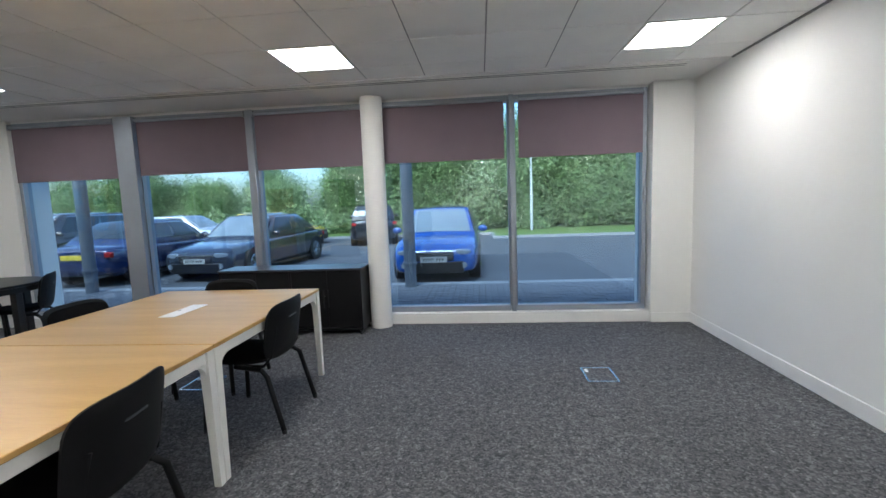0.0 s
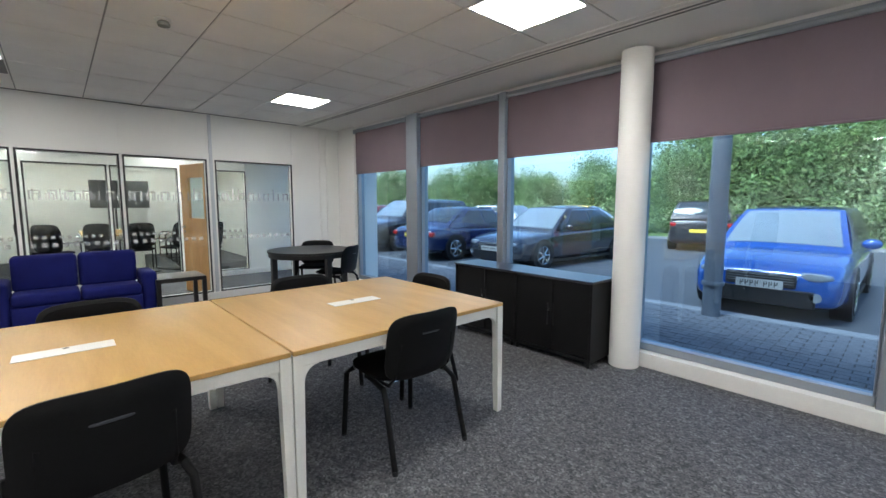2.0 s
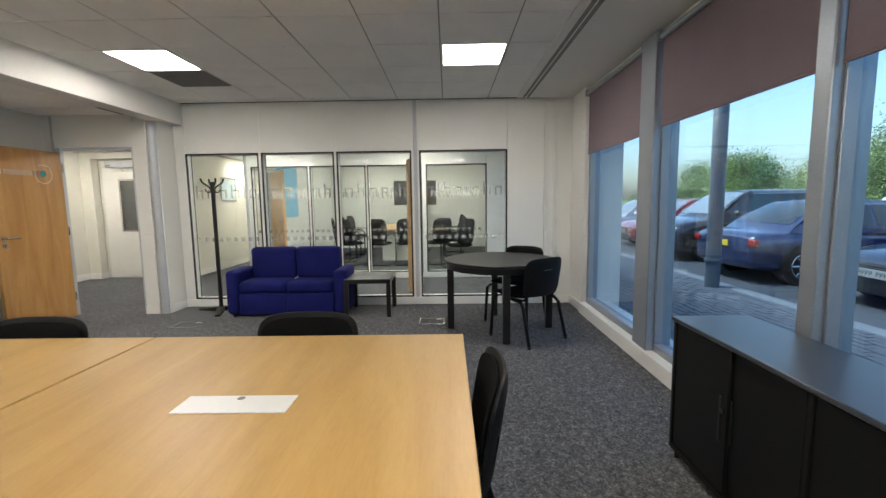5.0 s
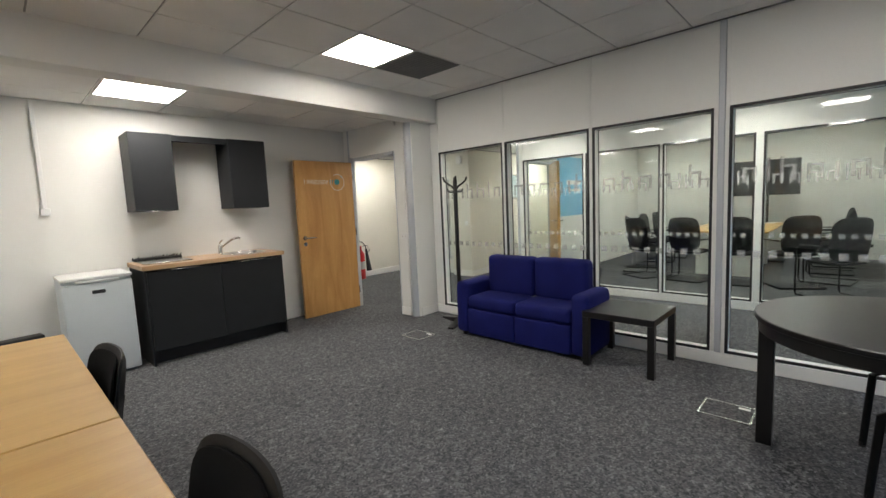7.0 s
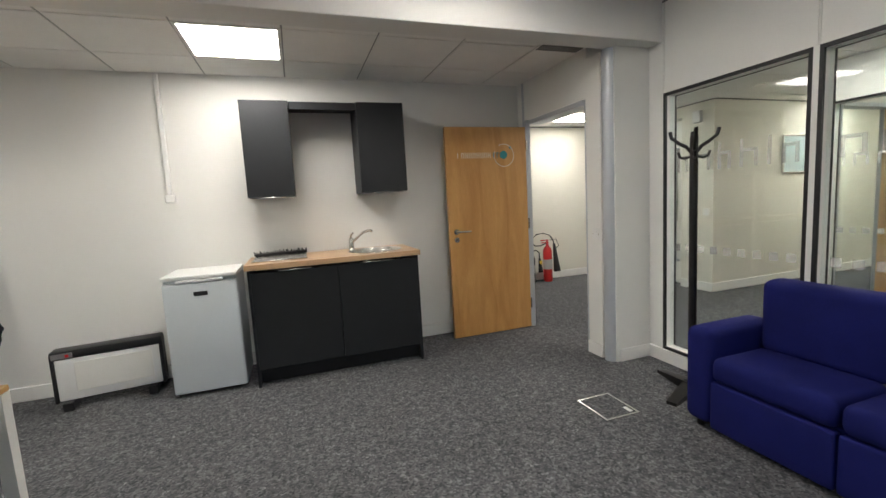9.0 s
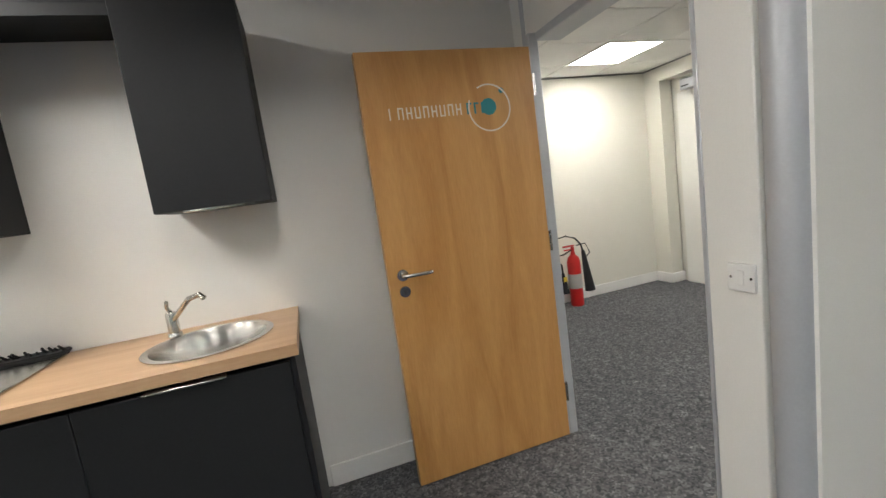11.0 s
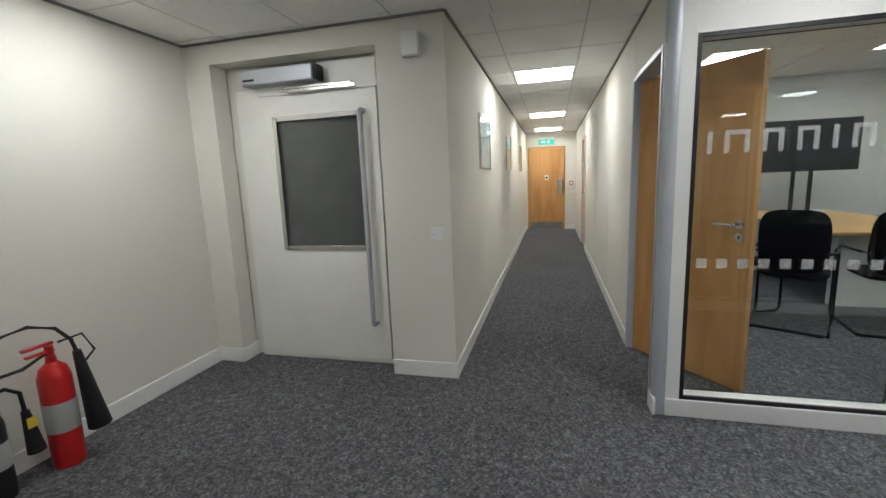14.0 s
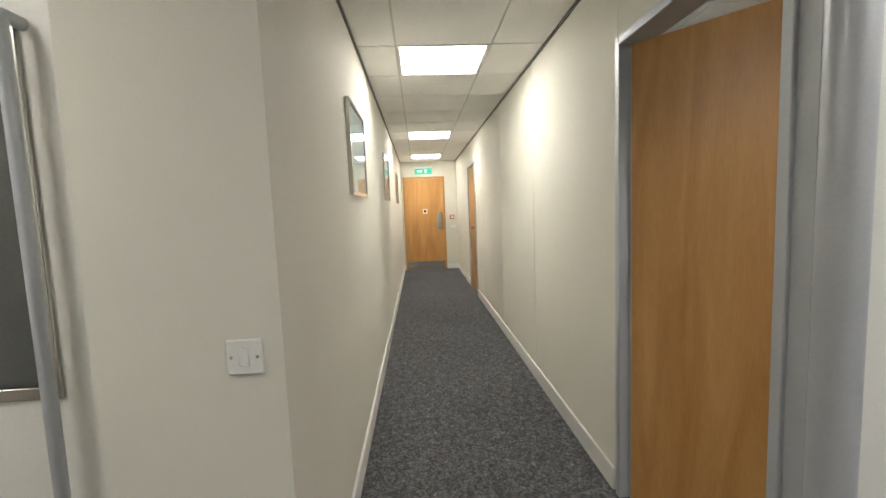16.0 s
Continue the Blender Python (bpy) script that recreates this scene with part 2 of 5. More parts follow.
# ---- mesh helpers ----
def box(bm, x0, x1, y0, y1, z0, z1, bevel=0.0, seg=1):
    r = bmesh.ops.create_cube(bm, size=1.0, matrix=Matrix.LocRotScale(((x0 + x1) / 2, (y0 + y1) / 2, (z0 + z1) / 2), None, (abs(x1 - x0), abs(y1 - y0), abs(z1 - z0))))
    vs = r["verts"]
    if bevel:
        es = list({e for v in vs for e in v.link_edges})
        bmesh.ops.bevel(bm, geom=es, offset=bevel, segments=seg, affect="EDGES", profile=0.5)
    return bm


def bx(x0, x1, y0, y1, z0, z1, bevel=0.0, seg=1):
    return box(bmesh.new(), x0, x1, y0, y1, z0, z1, bevel, seg)


def rod(bm, a, b, r, r2=None, seg=12):
    a, b = Vector(a), Vector(b)
    d = b - a
    m = Matrix.Translation((a + b) / 2) @ d.to_track_quat("Z", "Y").to_matrix().to_4x4()
    bmesh.ops.create_cone(bm, cap_ends=True, segments=seg, radius1=r, radius2=r if r2 is None else r2, depth=d.length, matrix=m)
    return bm


def tube(bm, pts, r, seg=10):
    """A bent round bar through the points, mitred ring by ring."""
    pts = [Vector(p) for p in pts]
    rings = []
    for i, p in enumerate(pts):
        d = (pts[min(i + 1, len(pts) - 1)] - pts[max(i - 1, 0)]).normalized()
        q = d.to_track_quat("Z", "Y")
        rings.append([bm.verts.new(p + q @ Vector((r * math.cos(2 * math.pi * k / seg), r * math.sin(2 * math.pi * k / seg), 0))) for k in range(seg)])
    for a, b in zip(rings, rings[1:]):
        best = min(range(seg), key=lambda s: (a[0].co - b[s].co).length)
        for k in range(seg):
            bm.faces.new((a[k], a[(k + 1) % seg], b[(k + 1 + best) % seg], b[(k + best) % seg]))
    bm.faces.new(rings[0][::-1])
    bm.faces.new(rings[-1])
    return bm


def lathe(bm, profile, at=(0, 0, 0), seg=32):
    """A turned solid from (radius, height) pairs."""
    rings = [[bm.verts.new((at[0] + r * math.cos(2 * math.pi * k / seg), at[1] + r * math.sin(2 * math.pi * k / seg), at[2] + z)) for k in range(seg)] for r, z in profile]
    for a, b in zip(rings, rings[1:]):
        for k in range(seg):
            bm.faces.new((a[k], a[(k + 1) % seg], b[(k + 1) % seg], b[k]))
    bm.faces.new(rings[0][::-1])
    bm.faces.new(rings[-1])
    return bm


def shell(bm, w, h, t, bend=0.0, lean=0.0, corner=4.0, n=14, at=(0, 0, 0), bow=0.0):
    """A rounded, bent plate in the xz plane: width w, height h, thickness t along y."""
    front, back = {}, {}
    for i in range(n + 1):
        for j in range(n + 1):
            u, v = 2 * i / n - 1, 2 * j / n - 1
            p = (abs(u) ** corner + abs(v) ** corner) ** (1 / corner) or 1
            s = max(abs(u), abs(v)) / p if p else 1
            x, z = u * s * w / 2, v * s * h / 2
            y = bend * (x / (w / 2)) ** 2 + lean * z + bow * (z / (h / 2)) ** 2
            e = t / 2 * (1 - 0.75 * max(abs(u), abs(v)) ** 8)
            front[i, j] = bm.verts.new((at[0] + x, at[1] + y - e, at[2] + z))
            back[i, j] = bm.verts.new((at[0] + x, at[1] + y + e, at[2] + z))
    for i in range(n):
        for j in range(n):
            bm.faces.new((front[i, j], front[i + 1, j], front[i + 1, j + 1], front[i, j + 1]))
            bm.faces.new((back[i, j], back[i, j + 1], back[i + 1, j + 1], back[i + 1, j]))
    for k in range(n):
        for a, b in (((k, 0), (k + 1, 0)), ((n, k), (n, k + 1)), ((n - k, n), (n - k - 1, n)), ((0, n - k), (0, n - k - 1))):
            bm.faces.new((front[a], back[a], back[b], front[b]))
    return bm


def finish(name, bm, material, smooth):
    me = bpy.data.meshes.new(name)
    bmesh.ops.recalc_face_normals(bm, faces=bm.faces)
    bm.to_mesh(me)
    bm.free()
    me.materials.append(material)
    if smooth:
        me.shade_smooth()
        me.set_sharp_from_angle(angle=radians(38))
    return me


def part(name, bm, material, parent, label="", smooth=True):
    ob = new(name, finish(name, bm, material, smooth))
    ob.parent = parent
    return tagged(ob, label)


def piece(name, mesh, parent, at, rz=0.0):
    ob = new(name, mesh)
    ob.parent = parent
    ob.location, ob.rotation_euler = at, (0, 0, rz)
    return ob


def thing(name, label, category, at=(0, 0, 0), rz=0.0, group="", kind=""):
    ob = new(name)
    ob.matrix_basis = pose(*at, 0, 0, rz)
    return tagged(ob, label, category, group, kind)


def solid(name, bm, material, label, category, kind="structure", smooth=True):
    return tagged(new(name, finish(name, bm, material, smooth)), label, category, "", kind)


# ---- plan, in metres ----
XW, XE, YS, YN = -5.75, 2.85, -0.95, 5.50     # partition face, east wall, kitchen wall, window frames
CEIL, KCEIL, HCEIL = 2.62, 2.42, 2.35
BEAM0, BEAM1, BEAMZ = 0.32, 0.52, 2.345
XD = -5.40                                    # doorway partition, room face
XL, XM = -8.0, -7.76                          # hall nib, meeting-room glazing
YH, YC0, YC1, XC = -2.78, -0.87, 0.33, -16.3  # hall south wall, corridor sides and end

# floors and ceilings
solid("floor", bx(-17.0, 3.2, -3.2, 5.9, -0.12, 0.0), CARPET, "grey flecked loop-pile carpet over the whole floor", "floor")


def ceiling(name, x0, x1, y0, y1, z, ox, oy, lights, label, p=0.6, grid=None):
    """Lay-in tiles on a 0.6 m grid in one mesh; the lit panels are left out of it."""
    bm = bmesh.new()
    box(bm, x0, x1, y0, y1, z + 0.006, z + 0.08)
    for fc in bm.faces:
        fc.material_index = 1
    i0, i1 = math.floor((x0 - ox) / p), math.ceil((x1 - ox) / p)
    j0, j1 = math.floor((y0 - oy) / p), math.ceil((y1 - oy) / p)
    for i in range(i0, i1):
        for j in range(j0, j1):
            a, b = max(x0, ox + i * p + 0.006), min(x1, ox + i * p + (p - 0.006))
            c, d = max(y0, oy + j * p + 0.006), min(y1, oy + j * p + (p - 0.006))
            if b - a < 0.03 or d - c < 0.03 or any(a < lx < b and c < ly < d for lx, ly in lights):
                continue
            dz = random.uniform(0, 0.002)
            box(bm, a, b, c, d, z - dz, z + 0.012)
    ob = solid(name, bm, TILE, label, "ceiling")
    ob.data.materials.append(grid or TBAR)
    for lx, ly in lights:
        ci, cj = math.floor((lx - ox) / p), math.floor((ly - oy) / p)
        ceiling_light(ox + ci * p + p / 2, oy + cj * p + p / 2, z, p / 0.6)
    return ob


def ceiling_light(x, y, z, k=1.0):
    e = thing("ceiling_light", "square white LED ceiling panel, lit, set in the grid", "ceiling light", (x, y, z), group="ceiling light panels")
    bm = bmesh.new()
    for a, b, c, d in ((-0.297, 0.297, -0.297, -0.275), (-0.297, 0.297, 0.275, 0.297), (-0.297, -0.275, -0.275, 0.275), (0.275, 0.297, -0.275, 0.275)):
        box(bm, a, b, c, d, -0.004, 0.005)
    part("frame", bm, WHITEMETAL, e)
    part("diffuser", bx(-0.274, 0.274, -0.274, 0.274, -0.001, 0.004), PANELGLOW, e, "glowing white diffuser")
    e.scale = (k, k, 1)


ceiling("ceiling_main", -5.75, 2.85, 0.52, 4.75, CEIL, -1.06, 3.83, [(-0.78, 4.1), (2.05, 4.1), (-4.17, 1.3), (-4.17, 4.1), (2.05, 1.3), (-0.78, 1.3)], "white lay-in ceiling tiles with recessed square light panels", 0.565)
ceiling("ceiling_kitchen", -5.4, 2.85, -0.95, 0.32, KCEIL, -3.2, -0.52, [(-2.9, -0.2), (0.4, -0.2)], "lower white tiled ceiling over the kitchen strip")
ceiling("ceiling_hall", -8.18, -5.5, -2.78, 0.30, HCEIL, -9.73, -2.995, [(-6.95, -2.05)], "white tiled ceiling of the hall", grid=PALEBAR)
ceiling("ceiling_lobby", -7.86, -5.85, 0.30, 5.46, HCEIL, -9.65, -2.95, [(-6.95, 1.2), (-6.95, 3.6)], "white tiled ceiling of the lobby", grid=PALEBAR)
ceiling("ceiling_corridor", -16.3, -8.18, -0.87, 0.33, HCEIL, -10.335, -0.62, [(-10.1, -0.3), (-13.2, -0.3), (-15.6, -0.3)], "white tiled corridor ceiling with a row of light panels", grid=PALEBAR)
ceiling("ceiling_meeting", -12.9, -7.86, 0.43, 5.4, CEIL, -10.42, 0.3, [(-9.1, 1.5), (-9.1, 3.7), (-11.1, 1.5), (-11.1, 3.7)], "white tiled ceiling of the meeting room", grid=PALEBAR)
# plaster margin by the windows, with its slot diffuser
bm = bx(-5.75, 2.85, 4.75, 5.7, CEIL - 0.012, CEIL + 0.1)
solid("ceiling_margin", bm, WALL, "plain white plaster ceiling margin along the windows", "ceiling")
sd = thing("slot_diffuser", "long white slot air diffuser set in the ceiling along the windows", "air diffuser", (0, 0, CEIL - 0.012))
part("frame", box(box(box(bmesh.new(), -5.7, 2.5, 4.80, 4.815, -0.008, 0), -5.7, 2.5, 4.90, 4.915, -0.008, 0), -5.7, 2.5, 4.853, 4.862, -0.008, 0), WHITEMETAL, sd)
for y in (4.816, 4.863):
    part("slot", bx(-5.7, 2.5, y, y + 0.036, -0.004, -0.001), VENT, sd, "dark air slot")


# ---- walls ----
def skirting(name, segs, h=0.11, t=0.015):
    """White skirting along straight runs (x0, y0, x1, y1), on the side given by the sign of the last number."""
    bm = bmesh.new()
    for x0, y0, x1, y1, side in segs:
        if abs(x1 - x0) > abs(y1 - y0):
            box(bm, min(x0, x1), max(x0, x1), min(y0, y0 + side * t), max(y0, y0 + side * t), 0, h, 0.004)
        else:
            box(bm, min(x0, x0 + side * t), max(x0, x0 + side * t), min(y0, y1), max(y0, y1), 0, h, 0.004)
    return solid(name, bm, TRIM, "white painted timber skirting board", "skirting")


solid("wall_east", bx(XE, XE + 0.15, -1.1, 5.9, 0, 2.7), WALL, "plain warm white plastered wall", "wall")
solid("wall_kitchen", bx(XD - 0.1, XE, YS - 0.12, YS, 0, 2.7), WALL, "white plastered wall behind the kitchen units", "wall")
solid("wall_north_pilaster", bx(2.42, XE, 5.40, 5.9, 0, 2.61, 0.004), WALL, "white plastered pilaster beside the window", "wall")
solid("wall_north_corner", bx(-5.75, -5.24, 5.46, 5.9, 0, 2.61, 0.004), WALL, "white plastered pier at the end of the windows", "wall")
solid("wall_north_head", bx(-5.24, 2.42, 5.52, 5.9, 2.575, 2.61), WALL, "white plaster above the windows", "wall")
bm = bx(-5.24, 2.42, 5.42, 5.8, 0, 0.125, 0.004)
solid("window_upstand", bm, TRIM, "low white upstand beneath the windows", "trim")
solid("beam", bx(XW, XE, BEAM0, BEAM1, BEAMZ, 2.7, 0.005), WALL, "boxed-in white plaster beam across the ceiling", "beam")
skirting("skirting_room", [(XE, -0.9, XE, 5.40, -1), (2.42, 5.40, XE - 0.016, 5.40, -1), (-5.24, 5.46, -5.74, 5.46, -1), (-5.38, YS, -4.12, YS, 1), (-2.75, YS, XE - 0.02, YS, 1)])

# column
col = thing("column", "round white painted column standing beside the windows", "column", (-0.623, 5.365, 0), kind="structure")
part("shaft", lathe(bmesh.new(), [(0.122, 0), (0.122, 1.3), (0.122, 2.6)], seg=40), WALL, col)


# windows: outer frame, mullions, panes and roller blinds
def window(n, x0, x1, blind_z, gap, f0, f1):
    e = thing("window_%d" % n, "tall grey aluminium framed window onto the car park", "window", kind="structure")
    bm = bmesh.new()
    box(bm, x0, x1, YN, YN + 0.11, 0.125, 0.19, 0.004)
    box(bm, x0, x1, YN, YN + 0.11, 2.52, 2.575, 0.004)
    box(bm, x0, x0 + f0, YN, YN + 0.11, 0.19, 2.52, 0.004)
    box(bm, x1 - f1, x1, YN, YN + 0.11, 0.19, 2.52, 0.004)
    part("window_frame", bm, ALU, e)
    p = part("pane", bx(x0 + f0, x1 - f1, YN + 0.06, YN + 0.075, 0.19, 2.52), WINGLASS, e, "clear glass pane")
    p.visible_shadow = False
    b = thing("roller_blind", "mauve-grey fabric roller blind, drawn down a third", "roller blind", ((x0 + x1) / 2, YN - 0.03, 0), group="roller blinds at the windows")
    w = (x1 - x0) / 2 - gap
    part("roller", rod(bmesh.new(), (-w, 0, 2.525), (w, 0, 2.525), 0.022), ALU, b, "grey metal roller tube")
    part("fabric", bx(-w, w, -0.0015 + 0.018, 0.0015 + 0.018, blind_z + 0.015, 2.52), BLIND, b)
    part("bottom_bar", bx(-w, w, 0.010, 0.026, blind_z, blind_z + 0.018, 0.004), BLIND, b)
    for s in (-1, 1):
        part("bracket", bx(s * w - 0.008, s * w + 0.008, -0.03, 0.03, 2.49, 2.56, 0.004), ALU, b)


for i, (a, b, z) in enumerate(((-5.22, -3.815, 1.85), (-3.56, -2.163, 1.87), (-2.067, -0.66, 1.87), (-0.62, 0.897, 1.88), (0.957, 2.40, 1.88))):
    window(i + 1, a, b, z, 0.05 if i > 2 else 0.01, 0.05 if i in (0, 3) else 0.014, 0.05 if i in (2, 4) else 0.014)
for x0, x1, d in ((-3.81, -3.565, 0.06), (-2.16, -2.07, 0.045), (0.90, 0.954, 0.045)):
    m_ = thing("mullion", "grey aluminium window mullion", "mullion", kind="structure")
    part("post", bx(x0, x1, YN - d, YN + 0.14, 0.127, 2.574, 0.006), ALU, m_)


# ---- glazed partitions ----
def glazing(name, x, face, panes, z0, z1, top, y_lo, y_hi, label, posts=(), row_z=0.8):
    """A panelled partition in a plane of constant x: panels over and under the panes, black gaskets, glass."""
    t = 0.10
    xa, xb = (x - t, x) if face > 0 else (x, x + t)
    w = thing(name, label, "partition", kind="structure")
    edges = [y_lo] + [v for p in panes for v in p] + [y_hi]
    for k in range(0, len(edges), 2):
        if edges[k + 1] - edges[k] > 0.004:
            part("upright", bx(xa, xb, edges[k], edges[k + 1], 0.0, top), PANEL, w, smooth=False)
    for a, b in panes:
        part("under_panel", bx(xa, xb, a, b, 0.0, z0 - 0.02), PANEL, w, smooth=False)
    cuts = sorted({y_lo, y_hi, *[(a + b) / 2 for a, b in zip([p[1] for p in panes], [p[0] for p in panes[1:]])]})
    for a, b in zip(cuts, cuts[1:]):
        pa = max(a, panes[0][0]) if a == y_lo else a
        pb = min(b, panes[-1][1]) if b == y_hi else b
        part("over_panel", bx(xa + 0.004, xb - 0.004, pa + 0.004, pb - 0.004, z1 + 0.02, top), PANEL, w, smooth=False)
    part("skirting", bx(xa - 0.012, xb + 0.012, y_lo, y_hi, 0, 0.10, 0.004), TRIM, w)
    for a, b in panes:
        g = bmesh.new()
        for s in (xa - 0.002, xb - 0.014):
            box(g, s, s + 0.016, a, b, z0 - 0.02, z0)
            box(g, s, s + 0.016, a, b, z1, z1 + 0.02)
            box(g, s, s + 0.016, a, a + 0.02, z0, z1)
            box(g, s, s + 0.016, b - 0.02, b, z0, z1)
        part("gasket", g, BLACK, w, "black glazing gasket", smooth=False)
        g = bmesh.new()
        box(g, xa + 0.014, xb - 0.014, a, b, z0 - 0.02, z0 - 0.002)
        box(g, xa + 0.014, xb - 0.014, a, b, z1 + 0.002, z1 + 0.02)
        box(g, xa + 0.014, xb - 0.014, a, a + 0.018, z0 - 0.002, z1 + 0.002)
        box(g, xa + 0.014, xb - 0.014, b - 0.018, b, z0 - 0.002, z1 + 0.002)
        part("lining", g, PANEL, w, smooth=False)
        gl = part("pane", bx((xa + xb) / 2 - 0.005, (xa + xb) / 2 + 0.005, a + 0.018, b - 0.018, z0 - 0.002, z1 + 0.002), GLASS, w, "clear glass pane", smooth=False)
        gl.visible_shadow = False
        f = bmesh.new()
        k, y = 0, a + 0.06
        while y < b - 0.08:
            box(f, (xa + xb) / 2 + 0.0065, (xa + xb) / 2 + 0.0075, y, y + 0.05, row_z, row_z + 0.05)
            y += 0.095
        part("frosted_squares", f, FROST, w, "row of small frosted film squares", smooth=False)
        f = bmesh.new()
        y = a + 0.08
        rnd = random.Random(int(a * 100))
        while y < b - 0.14:
            h = rnd.choice((0.11, 0.11, 0.17))
            wd = rnd.choice((0.022, 0.09, 0.09, 0.11))
            xx = (xa + xb) / 2
            if wd < 0.05:
                box(f, xx + 0.0065, xx + 0.0075, y, y + wd, 1.42, 1.42 + h)
            else:
                for q in ((y, y + 0.022, 0, h), (y + wd - 0.022, y + wd, 0, 0.11), (y + 0.022, y + wd - 0.022, 0.09, 0.11)):
                    box(f, xx + 0.0065, xx + 0.0075, q[0], q[1], 1.42 + q[2], 1.42 + q[3])
            y += wd + 0.055
        part("frosted_motif", f, FROST, w, "band of plain frosted film strokes", smooth=False)
    for y in posts:
        part("post", rod(rod(bmesh.new(), (xb - 0.02 if face > 0 else xa + 0.02, y, 0.002), (xb - 0.02 if face > 0 else xa + 0.02, y, top - 0.004), 0.035), (xb - 0.02, y, 0.002), (xb - 0.02, y, 0.02), 0.036), SILVER, w, "satin silver post")
    return w


glazing("wall_west_glazed", XW, 1, [(0.53, 1.47), (1.50, 2.435), (2.465, 3.42), (3.52, 4.64)], 0.12, 1.97, 2.61, 0.40, 5.46, "white panel partition with four black-edged glass panes", row_z=0.86)
glazing("wall_meeting_glazed", XM, 1, [(0.44, 1.44), (1.47, 2.45), (2.48, 3.43), (3.50, 4.56)], 0.12, 1.97, 2.34, 0.37, 5.4, "white panel partition with glass panes before the meeting room", row_z=0.83)

# seams, cover strips and posts on the room side of the glazed partition
tr = bmesh.new()
for y, w in ((1.485, 0.012), (2.45, 0.012), (4.66, 0.012)):
    box(tr, XW, XW + 0.005, y - w / 2, y + w / 2, 1.99, 2.60)
for y in (5.12, 5.24):
    box(tr, XW, XW + 0.022, y - 0.018, y + 0.018, 0.1, 2.60, 0.006)
box(tr, XW, XW + 0.022, 5.10, 5.26, 2.56, 2.60, 0.004)
solid("trim_partition", tr, PANEL, "white cover strips on the partition seams", "trim")

solid("trim_post", bx(XW, XW + 0.014, 3.45, 3.495, 0.1, 2.605, 0.005), SILVER, "slim silver post on the partition", "trim")

# pier at the doorway, with its silver round post and light switch
pier = thing("wall_doorway_pier", "white panel pier with a rounded silver corner post by the doorway", "wall", kind="structure")
part("panel", bx(XD - 0.10, XD - 0.03, 0.13, 0.30, 0, 2.60), PANEL, pier, smooth=False)
part("return_panel", bx(-5.86, XD - 0.03, 0.301, 0.40, 0, 2.60), PANEL, pier, smooth=False)
part("edge_strip", bx(XD - 0.03, XD, 0.11, 0.28, 0, 2.34, 0.004), PANEL, pier)
part("post", rod(bmesh.new(), (XD - 0.04, 0.335, 0), (XD - 0.04, 0.335, 2.34), 0.055, seg=28), SILVER, pier, "satin silver round post")
part("skirting", bx(XW, XD - 0.06, 0.385, 0.412, 0, 0.10, 0.004), TRIM, pier)
part("skirting", bx(XD - 0.03, XD + 0.012, 0.11, 0.28, 0, 0.10, 0.004), TRIM, pier)


def switch_plate(at, rz, label, double=False, name="light_switch"):
    e = thing(name, label, "light switch", at, rz)
    w = 0.075 if double else 0.043
    part("plate", bx(-w, w, -0.01, 0, -0.043, 0.043, 0.003), WHITEPLASTIC, e)
    for s in ((-0.02, 0.02) if double else (0.0,)):
        part("rocker", bx(s - 0.012, s + 0.012, -0.015, -0.010, -0.022, 0.022, 0.002), WHITEPLASTIC, e)
    for s in (-1, 1):
        part("screw", rod(bmesh.new(), (s * (w - 0.012), -0.0115, 0), (s * (w - 0.012), -0.0095, 0), 0.004), CHROME, e)
    return e


switch_plate((XD + 0.0005, 0.225, 0.99), 90, "white plastic switch plate on the doorway pier")

# doorway wall beside and above the open door
dw = thing("wall_doorway", "white panel wall with the office doorway through it", "wall", kind="structure")
part("panel", bx(XD - 0.10, XD, YH - 0.1, -1.075, 0, 2.70), PANEL, dw, smooth=False)
part("panel", bx(XD - 0.05, XD, -0.948, -0.825, 0, 2.70), PANEL, dw, smooth=False)
part("over_panel", bx(XD - 0.10, XD, -0.824, 0.13, 2.045, 2.70), PANEL, dw, smooth=False)
part("seam_strip", bx(XD, XD + 0.006, -0.855, -0.825, 0, 2.41), SILVER, dw)
fr = bmesh.new()
box(fr, XD + 0.002, XD + 0.051, -0.762, -0.722, 0, 2.04, 0.004)
box(fr, XD - 0.05, XD - 0.002, -0.824, -0.81, 0, 2.0, 0.003)
box(fr, XD - 0.12, XD - 0.002, 0.09, 0.109, 0, 2.04, 0.004)
box(fr, XD - 0.12, XD + 0.015, -0.72, 0.09, 2.0, 2.04, 0.004)
tagged(new("door_frame_office", finish("door_frame_office", fr, SILVER, True)), "satin silver aluminium door frame of the office", "door frame", "", "structure")


def lever(parent, x, y, z, side, out):
    """A lever handle on roses with a key escutcheon; out is the way out of the leaf along y."""
    h = bmesh.new()
    rod(h, (x, y, z), (x, y + out * 0.01, z), 0.026, seg=24)
    tube(h, [(x, y, z), (x, y + out * 0.045, z), (x + side * 0.012, y + out * 0.055, z), (x + side * 0.11, y + out * 0.055, z), (x + side * 0.125, y + out * 0.05, z)], 0.0095, 12)
    part("handle", h, CHROME, parent, "satin steel lever handle")
    k = part("escutcheon", rod(bmesh.new(), (x, y, z - 0.075), (x, y + out * 0.009, z - 0.075), 0.025, seg=24), CHROME, parent, "round steel key plate")
    kk = part("keyhole", box(rod(bmesh.new(), (x, y + out * 0.009, z - 0.071), (x, y + out * 0.0098, z - 0.071), 0.006), x - 0.003, x + 0.003, y + out * 0.009, y + out * 0.0098, z - 0.088, z - 0.071), BLACK, k)


